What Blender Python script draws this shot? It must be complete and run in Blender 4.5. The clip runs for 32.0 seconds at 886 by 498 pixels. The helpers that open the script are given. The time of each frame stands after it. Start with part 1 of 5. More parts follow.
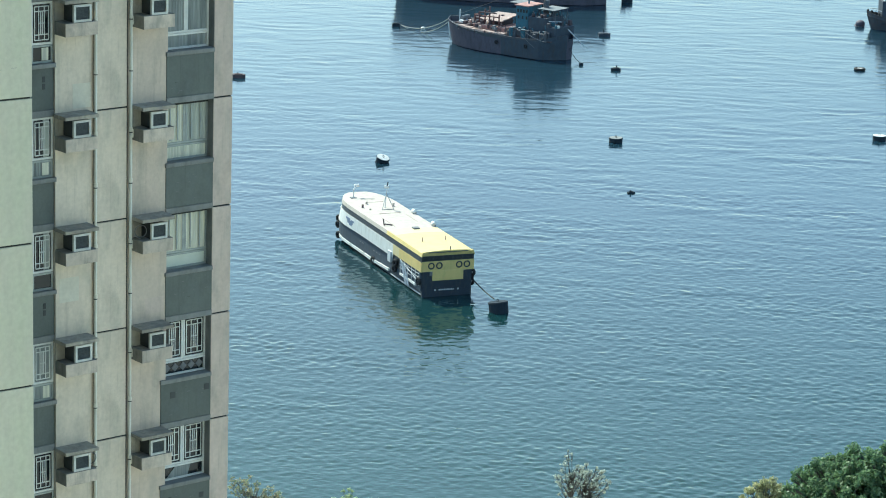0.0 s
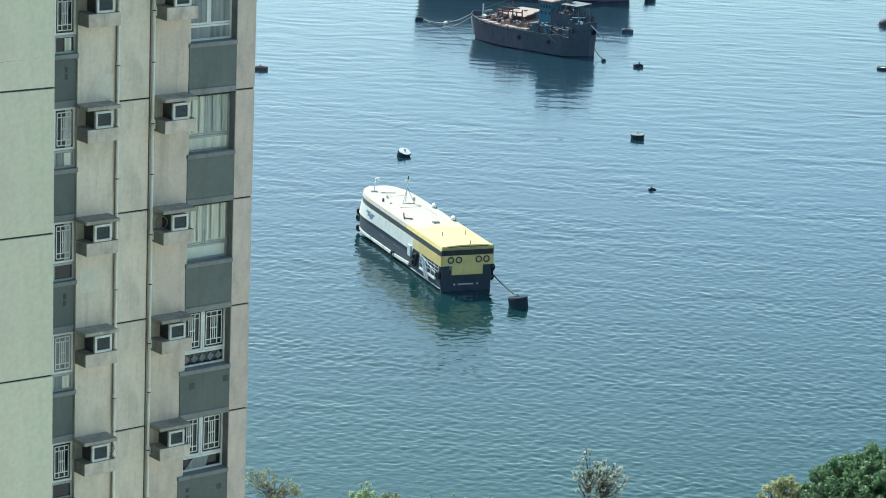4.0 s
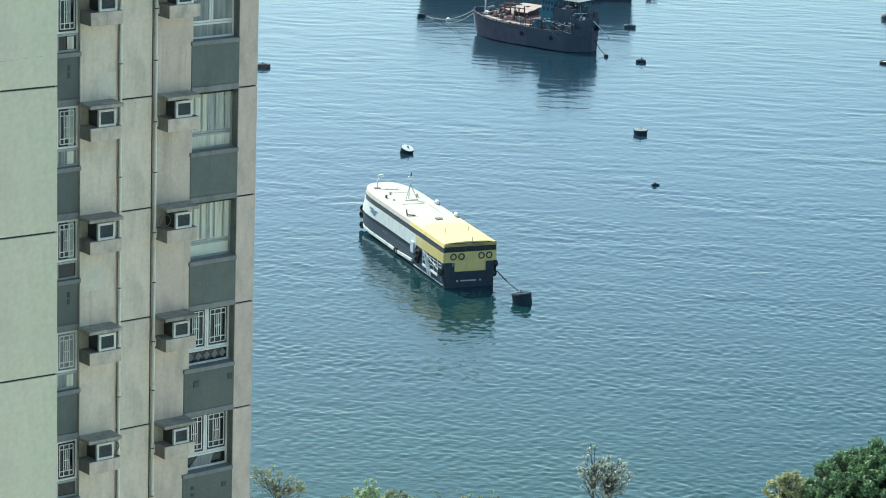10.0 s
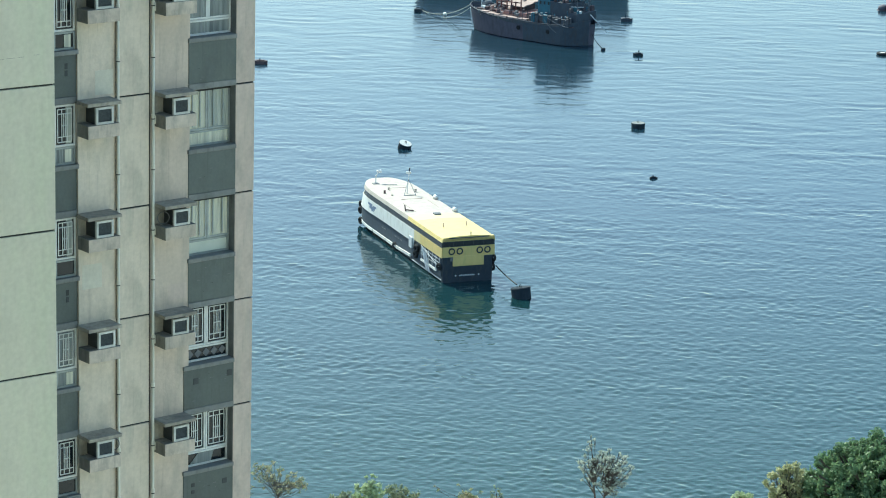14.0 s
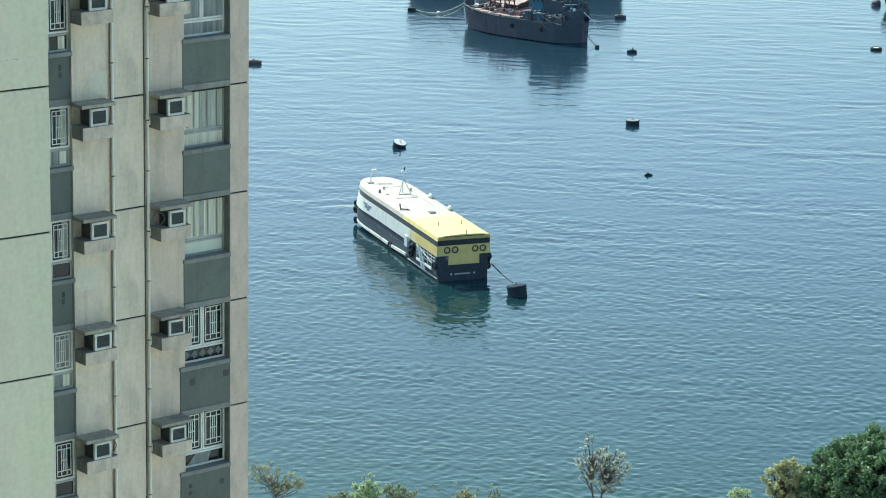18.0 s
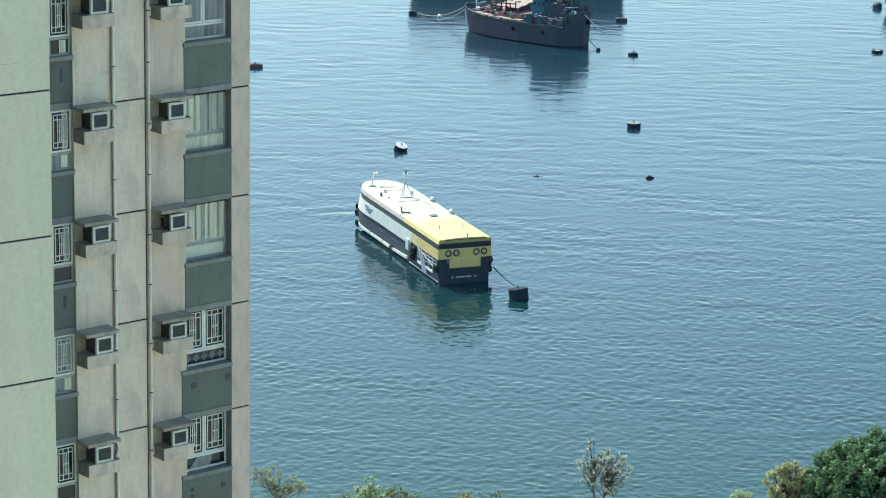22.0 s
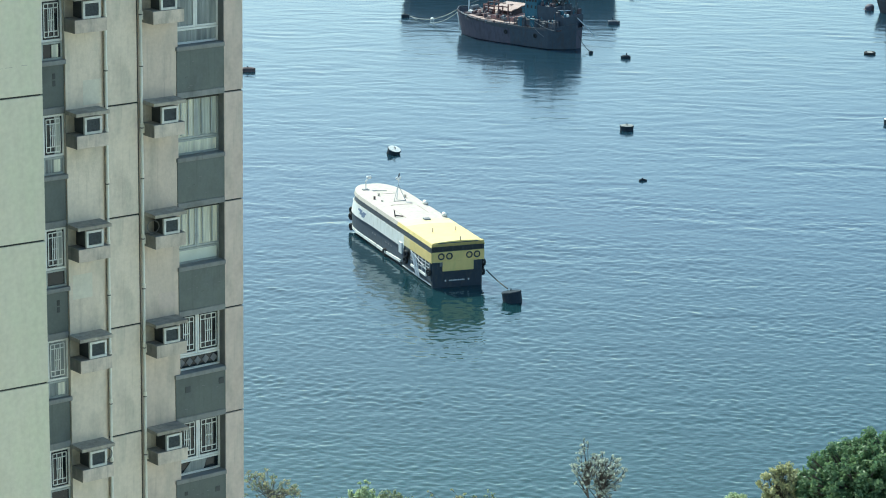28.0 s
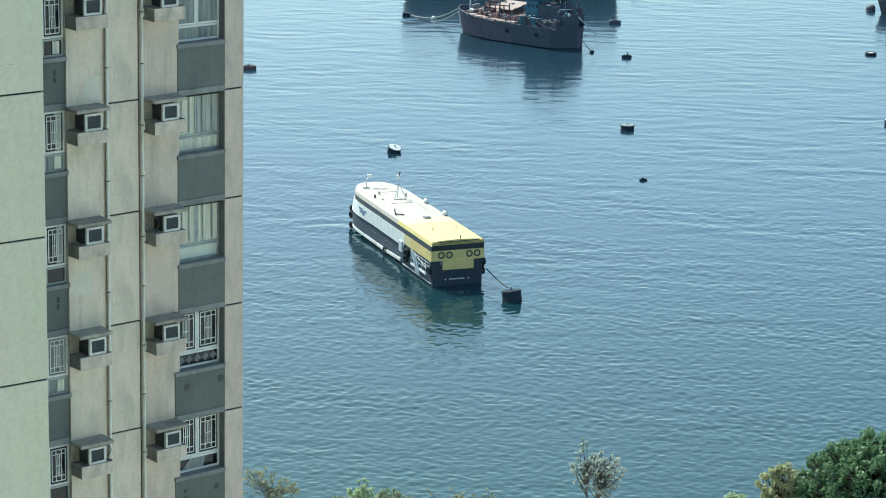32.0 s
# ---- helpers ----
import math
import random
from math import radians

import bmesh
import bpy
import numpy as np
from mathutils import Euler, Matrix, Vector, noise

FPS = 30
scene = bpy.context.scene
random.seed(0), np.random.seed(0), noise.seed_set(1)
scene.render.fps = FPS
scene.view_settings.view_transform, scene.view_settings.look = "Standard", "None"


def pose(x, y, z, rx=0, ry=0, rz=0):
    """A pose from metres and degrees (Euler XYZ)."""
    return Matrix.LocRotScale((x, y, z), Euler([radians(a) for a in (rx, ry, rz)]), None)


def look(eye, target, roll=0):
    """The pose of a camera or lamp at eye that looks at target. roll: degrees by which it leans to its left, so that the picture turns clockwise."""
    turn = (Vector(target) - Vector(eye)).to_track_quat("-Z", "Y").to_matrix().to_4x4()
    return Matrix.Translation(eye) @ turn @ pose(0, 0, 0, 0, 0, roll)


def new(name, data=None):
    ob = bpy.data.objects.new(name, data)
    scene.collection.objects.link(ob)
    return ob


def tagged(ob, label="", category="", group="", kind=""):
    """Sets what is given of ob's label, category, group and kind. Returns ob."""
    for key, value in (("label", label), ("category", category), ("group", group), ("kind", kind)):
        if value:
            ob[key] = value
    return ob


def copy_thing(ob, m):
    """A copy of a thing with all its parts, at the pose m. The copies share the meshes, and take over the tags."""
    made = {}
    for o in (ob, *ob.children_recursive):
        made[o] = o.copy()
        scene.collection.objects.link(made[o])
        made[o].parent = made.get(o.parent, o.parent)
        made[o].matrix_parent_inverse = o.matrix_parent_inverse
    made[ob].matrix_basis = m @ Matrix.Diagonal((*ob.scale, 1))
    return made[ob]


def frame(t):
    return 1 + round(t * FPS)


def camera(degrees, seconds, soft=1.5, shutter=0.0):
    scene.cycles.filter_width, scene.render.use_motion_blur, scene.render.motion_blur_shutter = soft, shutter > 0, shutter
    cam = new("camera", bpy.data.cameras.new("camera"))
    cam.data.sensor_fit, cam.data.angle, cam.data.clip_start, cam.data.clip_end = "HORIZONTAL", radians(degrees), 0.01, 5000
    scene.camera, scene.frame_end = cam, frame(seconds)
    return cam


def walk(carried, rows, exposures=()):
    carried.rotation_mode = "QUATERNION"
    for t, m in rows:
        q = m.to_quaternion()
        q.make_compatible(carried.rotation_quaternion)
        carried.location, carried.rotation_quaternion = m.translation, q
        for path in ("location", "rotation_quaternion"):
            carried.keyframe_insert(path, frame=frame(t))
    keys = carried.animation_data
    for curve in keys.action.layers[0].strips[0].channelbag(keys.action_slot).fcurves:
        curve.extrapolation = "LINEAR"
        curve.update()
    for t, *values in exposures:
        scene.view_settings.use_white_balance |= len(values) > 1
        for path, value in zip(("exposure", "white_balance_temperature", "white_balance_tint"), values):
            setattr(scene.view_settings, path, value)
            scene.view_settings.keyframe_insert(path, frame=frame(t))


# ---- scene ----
# Camera on a balcony high over the harbour: a long lens, held by hand, that only turns.
cam = camera(17.83, 32.0, soft=1.0)
EYE = Vector((0.0, 0.0, 107.0))
# seconds, turn to the left, downward tilt, lean (degrees)
PATH = [
    (0.0, -0.5360, 14.1455, 1.8272),
    (0.5, -0.5578, 14.1225, 1.8900),
    (1.0, -0.5564, 14.1142, 1.9225),
    (1.5, -0.5341, 14.1165, 1.9350),
    (2.0, -0.5339, 14.1065, 1.9638),
    (2.5, -0.5132, 14.1200, 1.9227),
    (3.0, -0.4221, 14.1756, 2.0099),
    (3.5, -0.2692, 14.2295, 2.2953),
    (5.5, 0.1846, 14.3516, 2.2447),
    (6.0, 0.1472, 14.3663, 2.2046),
    (6.5, 0.1217, 14.3547, 2.2107),
    (7.0, 0.1105, 14.3643, 2.2131),
    (7.5, 0.0794, 14.3662, 2.1920),
    (8.0, 0.0557, 14.3650, 2.2134),
    (8.5, 0.0260, 14.3558, 2.1446),
    (9.0, -0.0000, 14.3500, 2.1500),
    (9.5, -0.0280, 14.3405, 2.1038),
    (10.0, -0.0427, 14.3448, 2.0540),
    (10.5, -0.0283, 14.3533, 2.1437),
    (11.0, -0.0190, 14.3064, 2.4764),
    (11.5, 0.0100, 14.2578, 2.7467),
    (12.0, 0.0117, 14.2534, 2.6524),
    (12.5, 0.0053, 14.2561, 2.4922),
    (13.0, -0.0086, 14.3015, 2.1386),
    (13.5, -0.0437, 14.3982, 1.7227),
    (14.0, -0.0739, 14.4478, 1.5828),
    (14.5, -0.1020, 14.4561, 1.5117),
    (16.5, -0.1854, 14.4752, 1.1298),
    (17.0, -0.2021, 14.4569, 1.0898),
    (17.5, -0.1834, 14.4625, 1.0858),
    (18.0, -0.1671, 14.4724, 1.1160),
    (18.5, -0.1561, 14.4774, 1.0981),
    (19.0, -0.1497, 14.4774, 1.1312),
    (19.5, -0.1410, 14.4703, 1.1060),
    (20.0, -0.1498, 14.4597, 1.1087),
    (20.5, -0.1481, 14.4586, 1.1160),
    (21.0, -0.1272, 14.4510, 1.0209),
    (21.5, -0.1062, 14.4354, 1.0537),
    (22.0, -0.1355, 14.4097, 1.0239),
    (22.5, -0.1645, 14.3765, 1.0667),
    (23.0, -0.1772, 14.3541, 1.0557),
    (23.5, -0.2117, 14.3402, 1.0487),
    (24.0, -0.2319, 14.3404, 1.0207),
    (24.5, -0.2389, 14.3467, 0.9570),
    (25.0, -0.2479, 14.3455, 0.9640),
    (25.5, -0.2496, 14.3483, 0.9568),
    (27.5, -0.2739, 14.3440, 0.8638),
    (28.0, -0.2747, 14.3413, 0.8661),
    (28.5, -0.2724, 14.3297, 0.8425),
    (29.0, -0.2615, 14.3328, 0.8393),
    (29.5, -0.2594, 14.3386, 0.8268),
    (30.0, -0.2621, 14.3534, 0.9007),
    (30.5, -0.2138, 14.3837, 1.1646),
    (31.0, -0.2116, 14.3870, 1.1421),
    (31.5, -0.2304, 14.3785, 1.1554),
    (32.0, -0.2739, 14.3697, 1.1383),
]


def gaze(turn, down, lean):
    a, b = radians(turn), radians(down)
    way = Vector((-math.sin(a) * math.cos(b), math.cos(a) * math.cos(b), -math.sin(b)))
    return look(EYE, EYE + 100 * way, lean)


walk(cam, [(t, gaze(a, b, c)) for t, a, b, c in PATH], exposures=[(0.0, 1.10, 6200, -11), (32.0, 1.10, 6200, -11)])

# ---------------------------------------------------------------- light
SUN_EL, SUN_AZ = 48.0, -36.0         # degrees; azimuth to the right of straight ahead
world = bpy.data.worlds.new("sky")
scene.world = world
world.use_nodes = True
wn = world.node_tree
wn.nodes.clear()
sky = wn.nodes.new("ShaderNodeTexSky")
sky.sky_type, sky.sun_disc = "NISHITA", False
sky.sun_elevation, sky.sun_rotation = radians(SUN_EL), radians(SUN_AZ)
sky.air_density, sky.dust_density, sky.ozone_density = 1.0, 1.35, 2.1
bg = wn.nodes.new("ShaderNodeBackground")
bg.inputs["Strength"].default_value = 0.13
out = wn.nodes.new("ShaderNodeOutputWorld")
wn.links.new(sky.outputs[0], bg.inputs[0])
wn.links.new(bg.outputs[0], out.inputs[0])

sun_data = bpy.data.lights.new("sun", "SUN")
sun_data.energy, sun_data.angle, sun_data.color = 2.8, radians(0.6), (1.0, 0.95, 0.86)
sun = new("sun", sun_data)
sun_way = Vector((math.sin(radians(SUN_AZ)) * math.cos(radians(SUN_EL)), math.cos(radians(SUN_AZ)) * math.cos(radians(SUN_EL)), math.sin(radians(SUN_EL))))
sun.matrix_world = look(sun_way * 300, (0, 0, 0))


# ---------------------------------------------------------------- materials
def surf(name, a, b=None, scale=3.0, rough=0.7, metal=0.0, bump=0.0, bscale=40.0, streak=1.0, spread=0.0, grime=None, drip=0.0):
    """A painted or raw surface: two tones mixed by broad noise, fine grain as relief, optional vertical streaks and grime."""
    m = bpy.data.materials.new(name)
    m.use_nodes = True
    nt = m.node_tree
    n, l = nt.nodes, nt.links
    p = n["Principled BSDF"]
    p.inputs["Roughness"].default_value, p.inputs["Metallic"].default_value = rough, metal
    tc = n.new("ShaderNodeTexCoord")
    mp = n.new("ShaderNodeMapping")
    mp.inputs["Scale"].default_value = (1, 1, streak)
    l.new(tc.outputs["Object"], mp.inputs["Vector"])
    n1 = n.new("ShaderNodeTexNoise")
    n1.inputs["Scale"].default_value, n1.inputs["Detail"].default_value, n1.inputs["Roughness"].default_value = scale, 5, 0.6
    l.new(mp.outputs[0], n1.inputs["Vector"])
    r1 = n.new("ShaderNodeValToRGB")
    b = b or tuple(c * 0.75 for c in a)
    r1.color_ramp.elements[0].position, r1.color_ramp.elements[1].position = 0.35, 0.65
    r1.color_ramp.elements[0].color, r1.color_ramp.elements[1].color = (*b, 1), (*a, 1)
    l.new(n1.outputs["Fac"], r1.inputs[0])
    col = r1.outputs[0]
    if grime:
        n3 = n.new("ShaderNodeTexNoise")
        n3.inputs["Scale"].default_value, n3.inputs["Detail"].default_value = scale * 2.3, 7
        mp3 = n.new("ShaderNodeMapping")
        mp3.inputs["Scale"].default_value = (1, 1, 0.35)
        l.new(tc.outputs["Object"], mp3.inputs["Vector"])
        l.new(mp3.outputs[0], n3.inputs["Vector"])
        r3 = n.new("ShaderNodeValToRGB")
        r3.color_ramp.elements[0].position, r3.color_ramp.elements[1].position = 0.5, 0.72
        r3.color_ramp.elements[1].color = (0.6, 0.6, 0.6, 1)
        r3.color_ramp.elements[0].color = (0, 0, 0, 1)
        l.new(n3.outputs["Fac"], r3.inputs[0])
        mx = n.new("ShaderNodeMix")
        mx.data_type = "RGBA"
        l.new(r3.outputs[0], mx.inputs[0])
        l.new(col, mx.inputs[6])
        mx.inputs[7].default_value = (*grime, 1)
        col = mx.outputs[2]
    if drip:                              # rain streaks: thin dark runs down the wall, broken into patches
        for sc, zs, cut in ((9.0, 0.06, 0.54), (1.7, 0.5, 0.5)):
            mp5 = n.new("ShaderNodeMapping")
            mp5.inputs["Scale"].default_value = (1, 1, zs)
            l.new(tc.outputs["Object"], mp5.inputs["Vector"])
            n5 = n.new("ShaderNodeTexNoise")
            n5.inputs["Scale"].default_value, n5.inputs["Detail"].default_value, n5.inputs["Roughness"].default_value = sc, 6, 0.65
            l.new(mp5.outputs[0], n5.inputs["Vector"])
            r5 = n.new("ShaderNodeMapRange")
            r5.inputs["From Min"].default_value, r5.inputs["From Max"].default_value = cut, cut + 0.22
            r5.inputs["To Min"].default_value, r5.inputs["To Max"].default_value = 1.0, 1.0 - drip
            l.new(n5.outputs["Fac"], r5.inputs[0])
            h5 = n.new("ShaderNodeHueSaturation")
            l.new(r5.outputs[0], h5.inputs["Value"])
            l.new(col, h5.inputs["Color"])
            col = h5.outputs[0]
    if bump:
        n4 = n.new("ShaderNodeTexNoise")
        n4.inputs["Scale"].default_value, n4.inputs["Detail"].default_value = bscale * 0.55, 3
        l.new(tc.outputs["Object"], n4.inputs["Vector"])
        r4 = n.new("ShaderNodeMapRange")
        r4.inputs["From Min"].default_value, r4.inputs["From Max"].default_value = 0.3, 0.7
        r4.inputs["To Min"].default_value, r4.inputs["To Max"].default_value = 0.94, 1.05
        l.new(n4.outputs["Fac"], r4.inputs[0])
        h4 = n.new("ShaderNodeHueSaturation")
        l.new(r4.outputs[0], h4.inputs["Value"])
        l.new(col, h4.inputs["Color"])
        col = h4.outputs[0]
    if spread:
        oi = n.new("ShaderNodeObjectInfo")
        mr = n.new("ShaderNodeMapRange")
        mr.inputs["To Min"].default_value, mr.inputs["To Max"].default_value = 1 - spread, 1 + spread
        l.new(oi.outputs["Random"], mr.inputs[0])
        hs = n.new("ShaderNodeHueSaturation")
        l.new(mr.outputs[0], hs.inputs["Value"])
        l.new(col, hs.inputs["Color"])
        col = hs.outputs[0]
    l.new(col, p.inputs["Base Color"])
    if bump:
        n2 = n.new("ShaderNodeTexNoise")
        n2.inputs["Scale"].default_value, n2.inputs["Detail"].default_value = bscale, 4
        l.new(tc.outputs["Object"], n2.inputs["Vector"])
        bp = n.new("ShaderNodeBump")
        bp.inputs["Strength"].default_value, bp.inputs["Distance"].default_value = bump, 0.02
        l.new(n2.outputs["Fac"], bp.inputs["Height"])
        l.new(bp.outputs[0], p.inputs["Normal"])
    return m


def leaf_mat(name, a, b, shine=0.5):
    m = bpy.data.materials.new(name)
    m.use_nodes = True
    n, l = m.node_tree.nodes, m.node_tree.links
    p = n["Principled BSDF"]
    p.inputs["Roughness"].default_value = shine
    g = n.new("ShaderNodeNewGeometry")
    r = n.new("ShaderNodeValToRGB")
    r.color_ramp.elements[0].color, r.color_ramp.elements[1].color = (*a, 1), (*b, 1)
    l.new(g.outputs["Random Per Island"], r.inputs[0])
    l.new(r.outputs[0], p.inputs["Base Color"])
    t = n.new("ShaderNodeBsdfTranslucent")
    l.new(r.outputs[0], t.inputs["Color"])
    mx = n.new("ShaderNodeMixShader")
    mx.inputs[0].default_value = 0.5
    l.new(p.outputs[0], mx.inputs[1])
    l.new(t.outputs[0], mx.inputs[2])
    l.new(mx.outputs[0], n["Material Output"].inputs["Surface"])
    return m


def water_mat():
    m = bpy.data.materials.new("sea_water")
    m.use_nodes = True
    n, l = m.node_tree.nodes, m.node_tree.links
    p = n["Principled BSDF"]
    p.inputs["IOR"].default_value = 1.36
    tc = n.new("ShaderNodeTexCoord")

    def noise_tex(scale, sx, sy, turn, detail, rough=0.5, warp=0.0):
        mp = n.new("ShaderNodeMapping")
        mp.inputs["Scale"].default_value = (sx, sy, 1)
        mp.inputs["Rotation"].default_value = (0, 0, radians(turn))
        l.new(tc.outputs["Object"], mp.inputs["Vector"])
        t = n.new("ShaderNodeTexNoise")
        t.inputs["Scale"].default_value, t.inputs["Detail"].default_value, t.inputs["Roughness"].default_value = scale, detail, rough
        t.inputs["Distortion"].default_value = warp
        l.new(mp.outputs[0], t.inputs["Vector"])
        return t.outputs["Fac"]

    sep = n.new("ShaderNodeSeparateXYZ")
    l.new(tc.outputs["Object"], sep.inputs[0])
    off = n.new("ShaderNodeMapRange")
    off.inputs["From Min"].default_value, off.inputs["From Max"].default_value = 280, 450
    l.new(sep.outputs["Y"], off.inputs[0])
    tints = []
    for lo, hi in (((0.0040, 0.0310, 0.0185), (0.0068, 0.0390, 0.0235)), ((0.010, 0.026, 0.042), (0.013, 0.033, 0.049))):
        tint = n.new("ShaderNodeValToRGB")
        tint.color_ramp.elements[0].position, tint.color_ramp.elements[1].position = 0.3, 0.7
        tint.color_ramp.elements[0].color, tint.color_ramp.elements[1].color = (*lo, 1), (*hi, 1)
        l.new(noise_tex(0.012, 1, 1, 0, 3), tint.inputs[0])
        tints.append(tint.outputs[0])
    both = n.new("ShaderNodeMix")              # green inshore; farther out haze is mixed into the tint as blue
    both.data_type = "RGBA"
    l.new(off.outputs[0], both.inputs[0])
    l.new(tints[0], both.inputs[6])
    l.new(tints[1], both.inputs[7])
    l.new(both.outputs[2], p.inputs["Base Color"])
    b2 = n.new("ShaderNodeBump")
    b2.inputs["Distance"].default_value, b2.inputs["Strength"].default_value = 0.075, 0.8
    l.new(noise_tex(1.5, 0.5, 1.2, -9, 2, 0.55, 0.3), b2.inputs["Height"])
    lee = n.new("ShaderNodeMapRange")          # calmer towards the moored ships
    lee.inputs["From Min"].default_value, lee.inputs["From Max"].default_value = 310, 470
    lee.inputs["To Min"].default_value, lee.inputs["To Max"].default_value = 0.46, 0.12
    l.new(sep.outputs["Y"], lee.inputs[0])
    l.new(lee.outputs[0], b2.inputs["Strength"])
    l.new(b2.outputs[0], p.inputs["Normal"])
    fine = n.new("ShaderNodeMapRange")         # far off the capillary ripple blurs what the water mirrors
    fine.inputs["From Min"].default_value, fine.inputs["From Max"].default_value = 420, 580
    fine.inputs["To Min"].default_value, fine.inputs["To Max"].default_value = 0.07, 0.15
    l.new(sep.outputs["Y"], fine.inputs[0])
    l.new(fine.outputs[0], p.inputs["Roughness"])
    return m


def glass_mat(name, tint, rough=0.08):
    """Dark glazing seen from outside: it mirrors the sky over a dim room."""
    m = surf(name, tint, tuple(c * 0.6 for c in tint), 1.5, rough)
    m.node_tree.nodes["Principled BSDF"].inputs["IOR"].default_value = 1.5
    return m


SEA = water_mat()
WALL_GREEN = surf("pale_green_render", (0.545, 0.537, 0.45), (0.515, 0.507, 0.43), 0.6, 0.85, bump=0.25, bscale=18, spread=0.03, grime=(0.53, 0.57, 0.44), drip=0.07)
WALL_CREAM = surf("stained_cream_render", (0.755, 0.665, 0.55), (0.68, 0.603, 0.50), 0.9, 0.85, bump=0.25, bscale=18, spread=0.04, grime=(0.47, 0.45, 0.365), drip=0.2)
WALL_PINK = surf("greyish_pink_render", (0.62, 0.522, 0.45), (0.55, 0.464, 0.405), 0.9, 0.85, bump=0.25, bscale=18, spread=0.05, grime=(0.42, 0.39, 0.34), drip=0.18)
WALL_DULL = surf("dull_beige_render", (0.65, 0.555, 0.465), (0.565, 0.483, 0.405), 0.9, 0.85, bump=0.25, bscale=18, grime=(0.38, 0.355, 0.30), drip=0.2)
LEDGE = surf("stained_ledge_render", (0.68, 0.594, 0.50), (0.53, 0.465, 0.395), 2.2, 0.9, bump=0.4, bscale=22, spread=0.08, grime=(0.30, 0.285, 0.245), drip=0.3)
# ledge body tone, with the shade of its ends and top mixed in
LEDGE_SHADE = surf("shade_dark_concrete", (0.30, 0.29, 0.255), (0.2, 0.195, 0.175), 2.2, 0.92, bump=0.5, bscale=24, spread=0.1, grime=(0.13, 0.13, 0.12), drip=0.25)
WALL_BLOCK = surf("weathered_beige_render", (0.68, 0.65, 0.53), (0.6, 0.575, 0.475), 0.6, 0.85, bump=0.25, bscale=18, grime=(0.3, 0.29, 0.25), drip=0.2)
WALL_PATCH = surf("repainted_render", (0.68, 0.65, 0.55), (0.63, 0.60, 0.51), 1.5, 0.85, bump=0.2, bscale=18)
PANEL_GREY = surf("slate_grey_panel_paint", (0.118, 0.138, 0.128), (0.098, 0.116, 0.108), 1.2, 0.6, bump=0.1, bscale=30, spread=0.08, grime=(0.11, 0.13, 0.13), drip=0.22)
JOINT = surf("dark_sealant_and_shade", (0.035, 0.04, 0.04), rough=0.8)
CONCRETE = surf("weathered_concrete", (0.42, 0.39, 0.325), (0.3, 0.28, 0.24), 2.5, 0.9, bump=0.5, bscale=25, spread=0.12, grime=(0.22,0.22,0.2), drip=0.3)
SLAB = surf("grey_slab_paint", (0.24, 0.25, 0.245), (0.19, 0.2, 0.195), 2.5, 0.8, bump=0.3, bscale=25, spread=0.1, drip=0.25)
PIPE = surf("white_pipe_plastic", (0.82, 0.8, 0.68), (0.72, 0.7, 0.6), 1.5, 0.5, grime=(0.5, 0.48, 0.4))
FRAME_WHITE = surf("white_window_paint", (0.72, 0.74, 0.72), (0.62, 0.64, 0.62), 4, 0.5)
FRAME_SILVER = surf("aluminium_frame", (0.36, 0.40, 0.39), (0.28, 0.31, 0.31), 4, 0.45, 0.3)
GLASS = glass_mat("dark_room_glazing", (0.016, 0.021, 0.024))
CURTAIN = surf("pale_curtain_cloth", (0.74, 0.74, 0.62), (0.5, 0.51, 0.44), 9, 0.9, streak=0.05)
CURTAIN_GREY = surf("grey_curtain_cloth", (0.34, 0.37, 0.36), (0.16, 0.18, 0.185), 9, 0.9, streak=0.05)
CURTAIN_MID = surf("dull_curtain_cloth", (0.50, 0.53, 0.48), (0.30, 0.33, 0.31), 9, 0.9, streak=0.05)
PALE_PANEL = surf("pale_green_panel", (0.66, 0.70, 0.62), (0.60, 0.64, 0.56), 3, 0.7)
AC_WHITE = surf("air_conditioner_enamel", (0.66, 0.67, 0.63), (0.52, 0.53, 0.49), 5, 0.5, spread=0.1)
AC_DARK = surf("air_conditioner_coil", (0.075, 0.09, 0.098), (0.045, 0.055, 0.06), 14, 0.7, bump=0.4, bscale=90)
AC_CASE = surf("air_conditioner_casing", (0.05, 0.058, 0.06), (0.036, 0.042, 0.043), 5, 0.6, spread=0.2)

F_WHITE = surf("white_ship_paint", (0.80, 0.79, 0.75), (0.74, 0.73, 0.69), 0.6, 0.45, grime=(0.55, 0.52, 0.46), drip=0.12)
F_ROOF = surf("cream_roof_paint", (0.52, 0.455, 0.40), (0.475, 0.415, 0.36), 0.5, 0.75, bump=0.1, bscale=12, grime=(0.38,0.34,0.28), drip=0.1)
F_YELLOW = surf("yellow_ship_paint", (0.72, 0.545, 0.21), (0.66, 0.495, 0.185), 0.6, 0.45, grime=(0.50,0.43,0.16))
# F_BLACK and F_NAVY are lifted towards blue to carry some haze
F_BLACK = surf("hazed_black_hull_paint", (0.024, 0.036, 0.056), (0.017, 0.026, 0.042), 1.0, 0.5, grime=(0.06, 0.06, 0.06))
F_NAVY = surf("hazed_navy_hull_paint", (0.05, 0.07, 0.096), (0.038, 0.054, 0.076), 1.0, 0.8, grime=(0.045, 0.05, 0.06))
F_PALE = surf("faded_yellow_ship_paint", (0.72, 0.60, 0.33), (0.66, 0.55, 0.29), 0.6, 0.5, grime=(0.55, 0.48, 0.3))
F_GLASS = surf("tinted_ship_glazing", (0.016, 0.018, 0.021), (0.010, 0.012, 0.014), 1.5, 0.35)
F_PANE = surf("dark_ship_pane", (0.030, 0.030, 0.033), (0.018, 0.018, 0.02), 2.0, 0.25)
